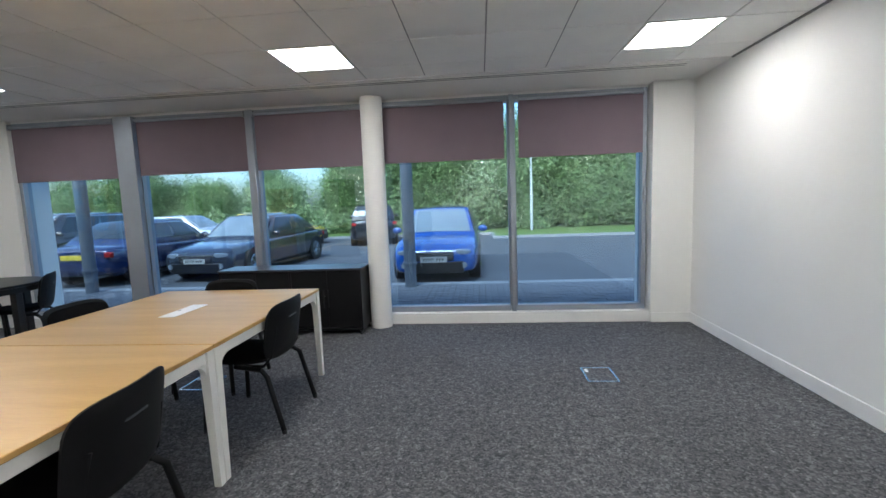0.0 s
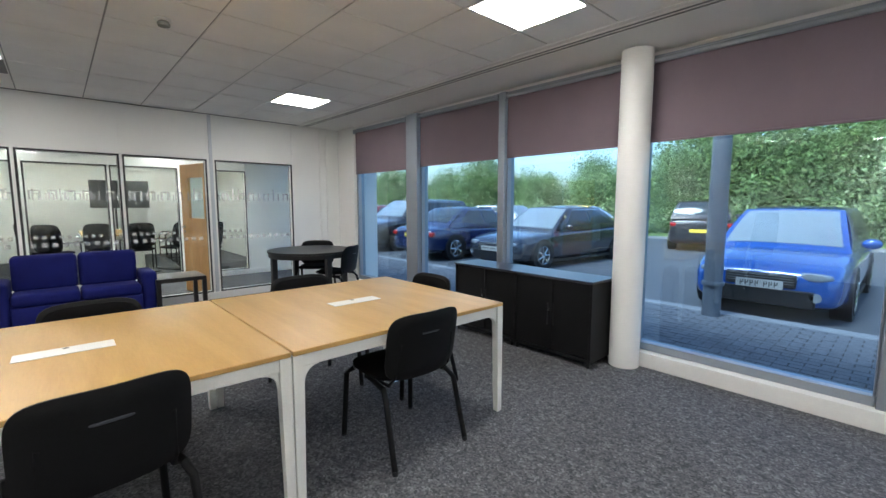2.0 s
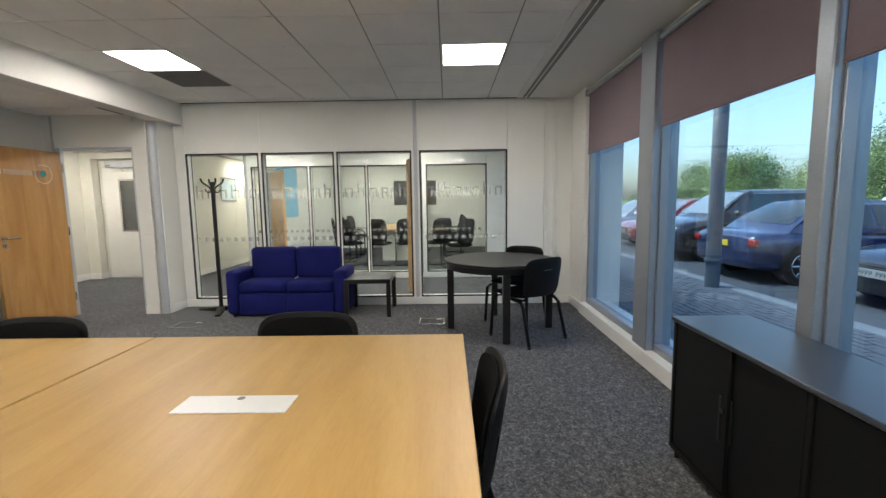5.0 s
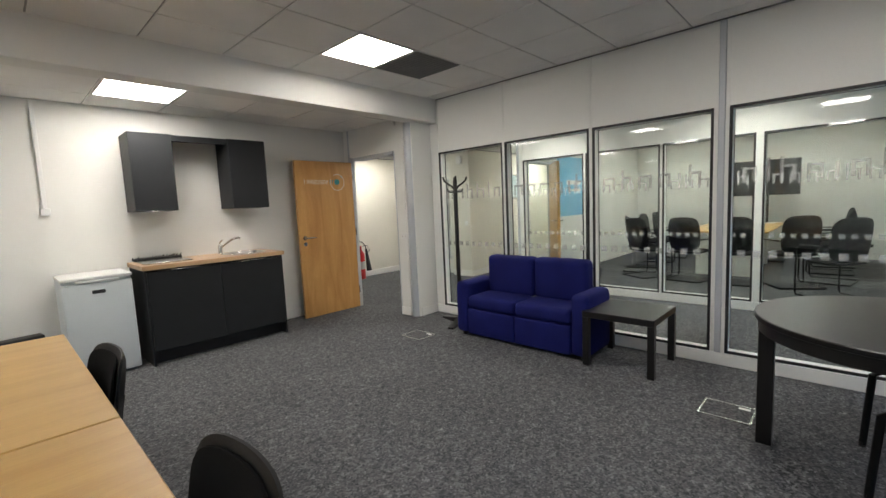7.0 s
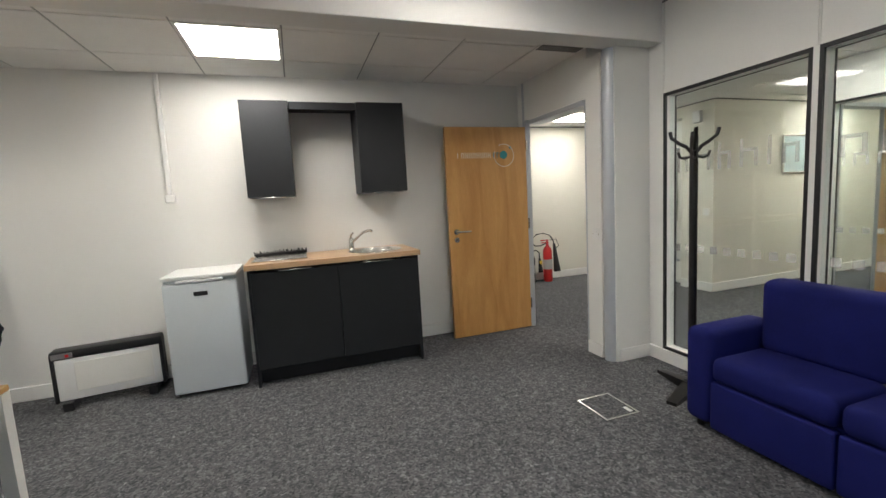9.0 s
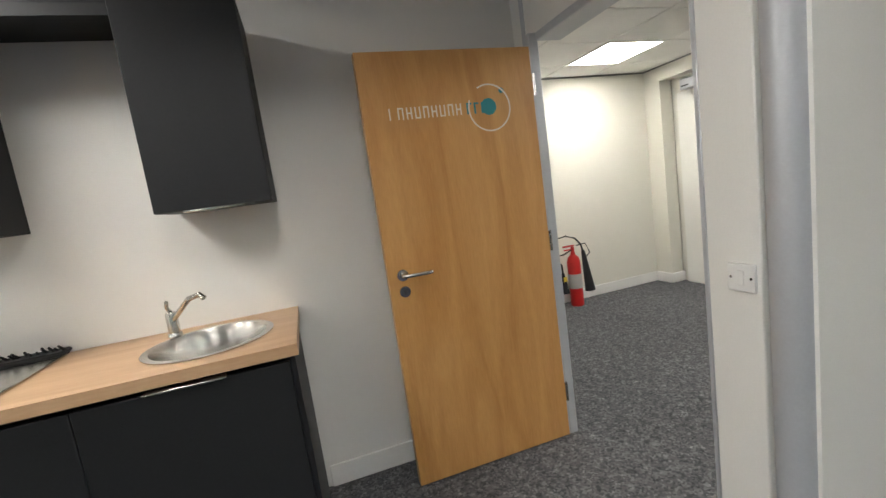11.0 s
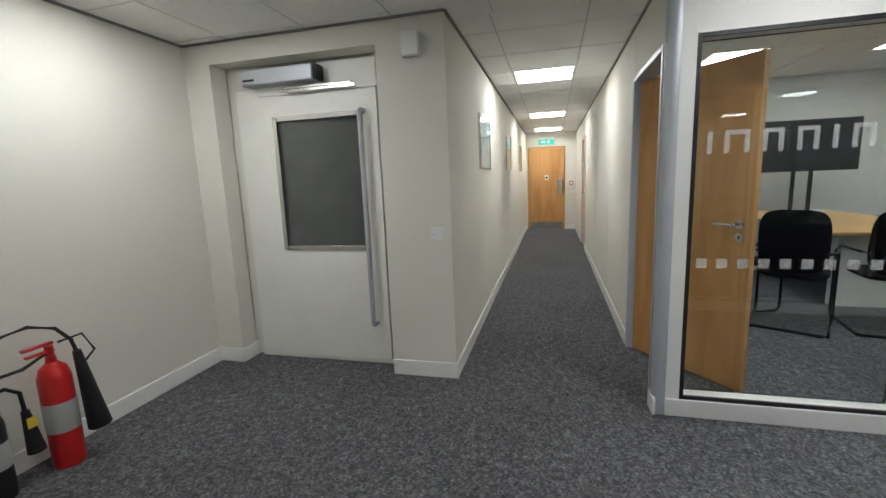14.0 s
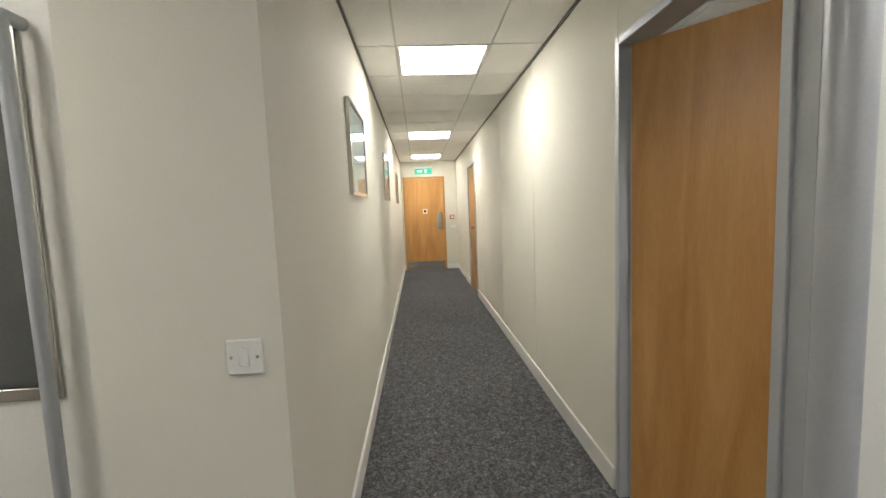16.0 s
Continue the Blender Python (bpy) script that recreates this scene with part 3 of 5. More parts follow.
def door_leaf(name, at, rz, width, label, hand=1, h=1.975, edge=True, both=True, kind="structure", vision=False):
    """A leaf with its hinge edge at the origin, along +x."""
    d = thing(name, label, "door", at, rz, kind=kind)
    bm = bmesh.new()
    if vision:
        a, b = 0.20, width - 0.20
        box(bm, 0, a, -0.022, 0.022, 0.008, h)
        box(bm, b, width, -0.022, 0.022, 0.008, h)
        box(bm, a, b, -0.022, 0.022, 0.008, 1.15)
        box(bm, a, b, -0.022, 0.022, h - 0.2, h)
        part("pane", bx(a, b, -0.004, 0.004, 1.15, h - 0.2), GLASS, d, "clear vision panel").visible_shadow = False
    else:
        box(bm, 0, width, -0.022, 0.022, 0.008, h, 0.0015)
    part("leaf", bm, DOORWOOD, d)
    if edge:
        part("edge_strip", bx(-0.004, 0.0, -0.022, 0.022, 0.008, h), SILVER, d, "silver hinge edge strip")
    for z in (0.2, 1.0, 1.75):
        part("hinge", rod(bmesh.new(), (-0.006, 0.024, z), (-0.006, 0.024, z + 0.1), 0.008), CHROME, d)
    for o in ((1, -1) if both else (1,)):
        lever(d, width - 0.065, o * 0.022, 1.02, -1, o)
    return d


office = door_leaf("door_1", (XD + 0.06, -0.735, 0), 0.0, 0.825, "open beech veneer office door with pale vinyl mark")
# vinyl mark on the office door: bars, a disc and a ring
mk = bmesh.new()
for k in range(9):
    hgt = 0.050
    box(mk, 0.712 - 0.0385 * k - 0.006, 0.712 - 0.0385 * k, 0.0222, 0.0228, 1.690, 1.690 + hgt)
    if k:
        box(mk, 0.712 - 0.0385 * k - 0.026, 0.712 - 0.0385 * k - 0.020, 0.0222, 0.0228, 1.690, 1.690 + hgt)
        zz = (1.690, 1.734, 1.712)[k % 3]
        box(mk, 0.712 - 0.0385 * k - 0.020, 0.712 - 0.0385 * k - 0.006, 0.0222, 0.0228, zz, zz + 0.006)
part("bars", mk, LIGHTVINYL, office, "pale vinyl strokes")
mk = bmesh.new()
for k in range(3):
    box(mk, 0.352 - 0.036 * k - 0.009, 0.352 - 0.036 * k, 0.0222, 0.0228, 1.690, 1.740)
    box(mk, 0.352 - 0.036 * k - 0.026, 0.352 - 0.036 * k - 0.009, 0.0222, 0.0228, 1.732, 1.740)
part("bars", mk, TEAL, office, "teal vinyl strokes")
part("disc", rod(rod(bmesh.new(), (0.242, 0.0222, 1.717), (0.242, 0.0229, 1.717), 0.038, seg=32), (0.170, 0.0222, 1.785), (0.170, 0.0229, 1.785), 0.013, seg=20), TEAL, office, "teal vinyl disc")
rg = bmesh.new()
band = [[rg.verts.new((0.238 + r * math.cos(radians(60 + 7 * k)), 0.0232, 1.712 + r * math.sin(radians(60 + 7 * k)))) for r in (0.100, 0.107)] for k in range(47)]
for a, b in zip(band, band[1:]):
    rg.faces.new((a[0], a[1], b[1], b[0]))
bmesh.ops.recalc_face_normals(rg, faces=rg.faces[:])
bmesh.ops.solidify(rg, geom=rg.faces[:], thickness=0.0004)
part("ring", rg, LIGHTVINYL, office, "pale vinyl ring")

# ---- hall and corridor ----
solid("wall_hall_south", bx(XL - 0.3, XD - 0.1, YH - 0.12, YH, 0, 2.5), HALLWALL, "plain cream wall of the hall", "wall")
bm = bmesh.new()
box(bm, XL - 0.16, XL, YH, -2.57, 0, 2.36)
box(bm, XL - 0.16, XL, -2.57, -1.32, 2.20, 2.36)
box(bm, XL - 0.30, XL - 0.18, YH, -0.99, 0, 2.36)
solid("wall_lift_alcove", bm, HALLWALL, "cream wall with a shallow alcove around the lift door", "wall", smooth=False)
bm = bmesh.new()
box(bm, XL - 0.16, XL, -1.32, YC0, 0, 2.36)
box(bm, XC, XL - 0.16, YC0 - 0.12, YC0, 0, 2.36)
solid("wall_corridor_south", bm, HALLWALL, "cream corridor wall hung with framed prints", "wall", smooth=False)
skirting("skirting_hall", [(XD - 0.11, YH, XL, YH, 1), (XL, YH + 0.016, XL, -2.57, 1), (XL - 0.18, -2.57, XL + 0.015, -2.57, 1), (XL, -1.32, XL, YC0, 1), (XL + 0.015, YC0, XC, YC0, 1), (XC, YC0 + 0.016, XC, -0.82, 1), (XC, 0.07, XC, YC1 - 0.016, 1), (XC, YC1, -14.14, YC1, -1), (-13.2, YC1, -8.78, YC1, -1), (XD - 0.10, -2.7, XD - 0.10, -1.08, -1)])
nw = thing("wall_corridor_north", "cream panelled corridor wall with two doorways", "wall", kind="structure")
for k, (a, b) in enumerate(((XC, -14.12), (-13.24, -12.65), (-12.645, -11.35), (-11.345, -10.10), (-10.095, -8.76))):
    part("panel", bx(a, b - 0.006, YC1, YC1 + 0.10, 0, 2.36), HALLWALL, nw, smooth=False)
    part("seam", bx(b - 0.006, b, YC1 + 0.006, YC1 + 0.09, 0, 2.34), VENT, nw, smooth=False)
for a, b in ((-14.12, -13.24), (-8.76, -7.90)):
    part("over_panel", bx(a, b, YC1, YC1 + 0.10, 2.0, 2.36), HALLWALL, nw, smooth=False)
    f = bmesh.new()
    box(f, a, a + 0.035, YC1 - 0.012, YC1 + 0.112, 0, 2.0, 0.003)
    box(f, b - 0.035, b, YC1 - 0.012, YC1 + 0.112, 0, 2.0, 0.003)
    box(f, a + 0.035, b - 0.035, YC1 - 0.012, YC1 + 0.112, 1.965, 2.0, 0.003)
    part("door_frame", f, SILVER, nw, "satin silver door frame")
part("post", box(rod(bmesh.new(), (-7.80, YC1 + 0.02, 0), (-7.80, YC1 + 0.02, 2.34), 0.045, seg=28), -7.90, -7.845, YC1, YC1 + 0.1, 0, 2.35), SILVER, nw, "satin silver round corner post")
part("skirting", bx(-7.86, -7.74, YC1 - 0.028, YC1 - 0.01, 0, 0.10, 0.004), TRIM, nw)
door_leaf("door_2", (-8.72, YC1 + 0.05, 0), 38, 0.80, "half-open beech veneer door into the meeting room", h=1.96)
door_leaf("door_3", (-14.08, YC1 + 0.03, 0), 0, 0.80, "closed beech veneer door in the corridor wall", h=1.96)
solid("wall_corridor_end", bx(XC - 0.12, XC, -1.1, 0.5, 0, 2.4), HALLWALL, "cream wall at the end of the corridor", "wall")
ed = door_leaf("door_4", (XC + 0.028, -0.775, 0), 90, 0.80, "closed beech veneer door at the corridor's end", both=False, edge=False)
for ch in list(ed.children):
    if ch.name.startswith(("handle", "escutcheon", "hinge")):
        for c2 in list(ch.children):
            bpy.data.objects.remove(c2)
        bpy.data.objects.remove(ch)
part("kick_plate", bx(0.01, 0.79, -0.0245, -0.0222, 0.01, 0.19), CHROME, ed, "brushed steel kick plate")
part("push_plate", bx(0.66, 0.77, -0.0245, -0.0222, 0.88, 1.24), CHROME, ed, "steel push plate")
part("door_sign", rod(bx(0.36, 0.45, -0.024, -0.0222, 1.23, 1.33), (0.405, -0.0245, 1.28), (0.405, -0.024, 1.28), 0.035, seg=20), WHITEPLASTIC, ed, "small round door notice")
part("sign_disc", rod(bmesh.new(), (0.405, -0.0255, 1.28), (0.405, -0.0247, 1.28), 0.03, seg=20), BLACK, ed)
f = bmesh.new()
for a, b, z0, z1 in ((-0.82, -0.775, 0, 2.02), (0.028, 0.07, 0, 2.02), (-0.775, 0.028, 1.98, 2.02)):
    box(f, XC, XC + 0.03, a, b, z0, z1, 0.003)
solid("door_frame_corridor_end", f, DOORWOOD, "beech door frame at the corridor's end", "door frame")
ex = thing("exit_sign", "lit green emergency exit sign below the ceiling", "exit sign", (XC + 0.03, -0.375, 2.145))
part("housing", bx(-0.03, 0.03, -0.19, 0.19, 0.05, 0.09, 0.005), WHITEPLASTIC, ex)
part("face", bx(-0.008, 0.012, -0.185, 0.185, -0.07, 0.05, 0.002), GREENSIGN, ex, "glowing green face")
part("pictogram", box(box(bmesh.new(), 0.0125, 0.0135, -0.13, -0.02, -0.03, 0.015), 0.0125, 0.0135, 0.03, 0.08, -0.045, 0.03), WHITEPLASTIC, ex)
fa = thing("fire_alarm_call_point", "red fire alarm break-glass box on the wall", "alarm", (XC, 0.215, 1.135))
part("box", bx(0, 0.05, -0.045, 0.045, -0.045, 0.045, 0.006), RED, fa)
part("face", bx(0.05, 0.054, -0.028, 0.028, -0.028, 0.028), WHITEPLASTIC, fa)
pn = thing("wall_notice", "small pale notice beneath the alarm box", "notice", (XC, 0.235, 0.925))
part("plate", bx(0, 0.012, -0.065, 0.065, -0.03, 0.03, 0.003), WHITEPLASTIC, pn)


def framed_print(x0, x1, z0, z1):
    e = thing("framed_print", "thin-framed glazed print hung on the corridor wall", "picture", (0, YC0, 0), group="prints along the corridor")
    f = bmesh.new()
    box(f, x0, x1, 0, 0.022, z0, z0 + 0.018)
    box(f, x0, x1, 0, 0.022, z1 - 0.018, z1)
    box(f, x0, x0 + 0.018, 0, 0.022, z0 + 0.018, z1 - 0.018)
    box(f, x1 - 0.018, x1, 0, 0.022, z0 + 0.018, z1 - 0.018)
    part("frame", f, CHROME, e, "thin silver frame")
    part("print", bx(x0 + 0.018, x1 - 0.018, 0.002, 0.012, z0 + 0.018, z1 - 0.018), PAPER, e, "pale blue print")
    part("pane", bx(x0 + 0.018, x1 - 0.018, 0.015, 0.018, z0 + 0.018, z1 - 0.018), GLASS, e).visible_shadow = False


framed_print(-9.80, -9.18, 1.42, 1.91)
framed_print(-12.12, -11.50, 1.44, 1.93)
framed_print(-14.50, -13.90, 1.44, 1.93)

# lift door in the alcove
ld = thing("door_5", "white platform lift door with a dark window and pull bar", "lift door", (XL - 0.18, 0, 0), kind="structure")
f = bmesh.new()
box(f, 0, 0.03, -2.50, -2.31, 0.0, 2.04, 0.003)
box(f, 0, 0.03, -1.385, -1.325, 0.0, 2.04, 0.003)
box(f, 0, 0.03, -2.31, -1.385, 1.985, 2.18, 0.003)
box(f, 0, 0.035, -2.50, -1.325, 0.0, 0.028, 0.003)
part("frame", f, WHITEMETAL, ld)
lf = bmesh.new()
for q in ((-2.305, -2.185, 0.032, 1.98), (-1.515, -1.39, 0.032, 1.98), (-2.185, -1.515, 0.032, 0.88), (-2.185, -1.515, 1.82, 1.98)):
    box(lf, 0.002, 0.045, *q)
leafo = part("leaf", lf, WHITEMETAL, ld, smooth=False)
part("window_pane", bx(0.015, 0.025, -2.185, -1.515, 0.88, 1.82), DARKGLASS, leafo, "dark tinted lift window")
f = bmesh.new()
for q in ((-2.20, -2.165, 0.865, 1.835), (-1.535, -1.50, 0.865, 1.835), (-2.165, -1.535, 0.865, 0.90), (-2.165, -1.535, 1.80, 1.835)):
    box(f, 0.042, 0.058, *q, 0.003)
part("window_frame", f, CHROME, leafo, "brushed steel window frame")
part("pull_bar", tube(bmesh.new(), [(0.04, -1.49, 1.83), (0.095, -1.49, 1.83), (0.105, -1.49, 1.82), (0.105, -1.49, 0.33), (0.095, -1.49, 0.32), (0.04, -1.49, 0.32)], 0.017, 14), SILVER, leafo, "long brushed steel pull bar")
dc = thing("door_closer", "silver automatic door operator above the lift door", "door closer", (XL - 0.15, 0, 0))
part("housing", bx(0.0, 0.11, -2.36, -1.80, 2.045, 2.15, 0.008), SILVER, dc)
part("end_cap", bx(0.0, 0.11, -1.80, -1.77, 2.045, 2.15, 0.008), BLACK, dc, "black end cap")
part("arm", box(box(bmesh.new(), 0.03, 0.055, -2.08, -1.55, 2.008, 2.022, 0.003), 0.05, 0.06, -2.1, -1.52, 1.985, 2.006, 0.003), CHROME, dc, "steel sliding arm")
part("marking", box(bmesh.new(), 0.11, 0.111, -2.34, -2.25, 2.07, 2.085), BLACK, dc)
cpn = thing("lift_call_panel", "steel lift call panel with small display and buttons", "call panel", (XL - 0.15, -1.354, 1.04))
part("plate", bx(0, 0.012, -0.026, 0.026, -0.1, 0.1, 0.003), CHROME, cpn)
part("display", bx(0.012, 0.0135, -0.018, 0.018, 0.04, 0.085), BLACK, cpn, "dark display")
for z in (0.0, -0.04):
    part("button", rod(bmesh.new(), (0.012, 0, z), (0.017, 0, z), 0.012), WHITEPLASTIC, cpn)
switch_plate((XL + 0.0005, -0.96, 0.995), 90, "white fused switch plate with a red neon on the nib wall", False, "fused_switch")
sr = thing("sounder", "white louvred alarm sounder high on the wall", "alarm", (XL, -1.08, 2.165))
part("body", bx(0, 0.05, -0.06, 0.06, -0.07, 0.075, 0.01), WHITEPLASTIC, sr)
for k in range(6):
    part("slat", bx(0.05, 0.054, -0.045, 0.045, -0.02 + k * 0.014, -0.013 + k * 0.014), WHITEPLASTIC, sr)


def extinguisher(at, body, label, tall, horn):
    e = thing("fire_extinguisher", label, "fire extinguisher", at, 0, group="fire extinguishers in the hall")
    r = 0.068 if tall else 0.06
    h = 0.54 if tall else 0.43
    part("cylinder", lathe(bmesh.new(), [(r * 0.95, 0), (r, 0.02), (r, h - 0.08), (r * 0.8, h - 0.03), (r * 0.35, h), (r * 0.3, h + 0.03)], seg=28), body, e)
    part("label", lathe(bmesh.new(), [(r + 0.001, h * 0.35), (r + 0.0015, h * 0.36), (r + 0.0015, h * 0.62), (r + 0.001, h * 0.63)], seg=28), PLATEW, e, "pale instruction label")
    v = bmesh.new()
    rod(v, (0, 0, h + 0.02), (0, 0, h + 0.08), 0.018)
    box(v, -0.02, 0.11, -0.012, 0.012, h + 0.085, h + 0.10, 0.003)
    box(v, -0.02, 0.10, -0.012, 0.012, h + 0.05, h + 0.062, 0.003)
    part("valve", v, RED, e, "red valve with levers")
    if horn:
        loop = [(0.01, 0, h + 0.05), (0.12, 0.01, h + 0.015), (0.22, 0.02, h + 0.02), (0.285, 0.02, h + 0.07), (0.27, 0.02, h + 0.14), (0.19, 0.01, h + 0.19), (0.08, 0.02, h + 0.205), (-0.01, 0.05, h + 0.17), (-0.05, 0.08, h + 0.10), (-0.06, 0.09, h + 0.03)]
        part("hose", tube(bmesh.new(), loop, 0.009), BLACK, e, "black looped hose")
        part("horn", rod(bmesh.new(), (-0.06, 0.09, h + 0.04), (-0.10, 0.10, 0.16), 0.018, 0.052, 20), BLACK, e, "black discharge horn")
        part("carry_handle", tube(bmesh.new(), [(-0.03, 0.02, h + 0.09), (-0.13, 0.04, h + 0.10), (-0.17, 0.05, h), (-0.12, 0.05, h - 0.04)], 0.006, 8), BLACK, e, "thin black wire handle")
    else:
        part("hose", tube(bmesh.new(), [(0.0, 0, h + 0.05), (-0.08, 0.02, h + 0.06), (-0.125, 0.03, h + 0.02), (-0.13, 0.03, h - 0.08)], 0.009), BLACK, e, "black hose")
        part("horn", rod(bmesh.new(), (-0.13, 0.03, h - 0.07), (-0.14, 0.04, h - 0.28), 0.016, 0.036, 18), BLACK, e, "black discharge horn")
        part("tag", bx(-0.15, -0.11, 0.062, 0.066, h - 0.15, h - 0.10), PLATEY, e, "small yellow tag")


extinguisher((-6.77, YH + 0.16, 0), RED, "red gas extinguisher with a looped hose and black horn", True, True)
extinguisher((-6.50, YH + 0.13, 0), BLACK, "black gas extinguisher with a red lever and yellow tag", False, False)

# meeting room and lobby shell
bm = bmesh.new()
box(bm, -13.0, -12.9, 0.43, 5.6, 0, 2.62)
box(bm, -12.9, -7.9, 5.4, 5.6, 0, 2.62)
box(bm, -7.9, -5.75, 5.46, 5.6, 0, 0.12)
box(bm, -7.9, -5.75, 5.46, 5.6, 2.3, 2.62)
solid("wall_meeting_room", bm, WALL, "pale walls of the meeting room", "wall", smooth=False)
solid("wall_meeting_south", bx(-12.9, -8.78, YC1 + 0.101, YC1 + 0.11, 0, 2.62), WALL, "white inner face of the meeting room wall", "wall")
solid("wall_closing", box(box(bmesh.new(), -17.0, -16.45, 0.5, 5.9, 0, 2.7), -16.4, -13.0, 0.45, 0.55, 0, 2.7), WALL, "plain wall closing the building", "wall")
solid("roof_slab", bx(-17, 3.2, -3.2, 5.9, 2.72, 2.9), BRICKWALL, "plain slab above the ceilings", "roof")
lw = thing("window_6", "tall lobby window with a grey frame", "window", kind="structure")
part("window_frame", box(box(box(bmesh.new(), -7.85, -7.79, 5.48, 5.56, 0.12, 2.3), -5.86, -5.80, 5.48, 5.56, 0.12, 2.3), -6.86, -6.8, 5.48, 5.56, 0.12, 2.3), ALU, lw)
part("pane", bx(-7.79, -5.86, 5.515, 5.525, 0.12, 2.3), WINGLASS, lw, "clear glass pane").visible_shadow = False
door_leaf("door_6", (-5.885, 3.50, 0), 195, 0.84, "beech veneer lobby door with a glazed vision panel", vision=True, h=1.96)

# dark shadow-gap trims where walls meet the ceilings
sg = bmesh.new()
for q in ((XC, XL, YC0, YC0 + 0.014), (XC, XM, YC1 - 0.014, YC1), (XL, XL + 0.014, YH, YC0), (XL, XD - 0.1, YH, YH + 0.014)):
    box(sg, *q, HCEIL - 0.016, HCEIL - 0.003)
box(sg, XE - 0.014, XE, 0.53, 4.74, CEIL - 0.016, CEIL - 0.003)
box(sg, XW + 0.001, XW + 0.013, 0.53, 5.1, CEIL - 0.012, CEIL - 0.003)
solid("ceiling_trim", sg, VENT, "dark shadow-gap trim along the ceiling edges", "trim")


# ---- office furniture ----
def meeting_table(y0, y1, box_y):
    x0, x1 = -2.13, -0.79
    e = thing("office_table", "oak veneer office table on white metal legs", "table", ((x0 + x1) / 2, (y0 + y1) / 2, 0), group="tables pushed together")
    w, d = (x1 - x0) / 2, (y1 - y0) / 2
    part("tabletop", bx(-w, w, -d + 0.002, d - 0.002, 0.715, 0.738, 0.003), OAK, e)
    fr = bmesh.new()
    for s in (-1, 1):
        box(fr, -w + 0.02, w - 0.02, s * (d - 0.03) - 0.015, s * (d - 0.03) + 0.015, 0.655, 0.714, 0.003)
        box(fr, s * (w - 0.03) - 0.015, s * (w - 0.03) + 0.015, -d + 0.045, d - 0.045, 0.655, 0.714, 0.003)
    part("apron", fr, WHITEMETAL, e, "white metal apron frame")
    for sx in (-1, 1):
        for sy in (-1, 1):
            lg = bmesh.new()
            cx, cy = sx * (w - 0.026), sy * (d - 0.026)
            ring = [[lg.verts.new((cx + sx * (0.0245 - r) + a * r, cy + sy * (0.0245 - r) + b * r, z)) for a, b in ((-1, -1), (1, -1), (1, 1), (-1, 1))] for z, r in ((0.0, 0.019), (0.60, 0.0245), (0.64, 0.0245), (0.7135, 0.0245))]
            for p, q in zip(ring, ring[1:]):
                for k in range(4):
                    lg.faces.new((p[k], p[(k + 1) % 4], q[(k + 1) % 4], q[k]))
            lg.faces.new(ring[0][::-1])
            lg.faces.new(ring[-1])
            # curved knees where the leg meets the apron
            for ax in (0, 1):
                prev = None
                for k in range(7):
                    t = math.radians(15 * k)
                    off, z = 0.03 + 0.07 * (1 - math.sin(t)), 0.655 - 0.07 * (1 - math.cos(t))
                    dx, dy = (-sx * off, 0) if ax == 0 else (0, -sy * off)
                    px, py = (0, 0.014) if ax == 0 else (0.014, 0)
                    cur = [lg.verts.new((cx + dx + s2 * px, cy + dy + s2 * py, zz)) for s2 in (-1, 1) for zz in (z, 0.656)]
                    if prev:
                        lg.faces.new((prev[0], cur[0], cur[1], prev[1]))
                        lg.faces.new((prev[2], prev[3], cur[3], cur[2]))
                        lg.faces.new((prev[0], prev[2], cur[2], cur[0]))
                    prev = cur
            part("leg", lg, WHITEMETAL, e)
    # white cable flap let into the top
    fl = bmesh.new()
    box(fl, 0.0 - 0.055, 0.055, box_y - (y0 + y1) / 2 - 0.17, box_y - (y0 + y1) / 2 + 0.17, 0.7382, 0.742, 0.0015)
    part("cable_flap", fl, WHITEPLASTIC, e, "white cable flap in the top")
    part("finger_slot", rod(bmesh.new(), (-0.035, box_y - (y0 + y1) / 2, 0.742), (-0.035, box_y - (y0 + y1) / 2, 0.7425), 0.012), VENT, e)
    return e


meeting_table(2.53, 3.94, 3.23)
meeting_table(1.03, 2.525, 1.80)


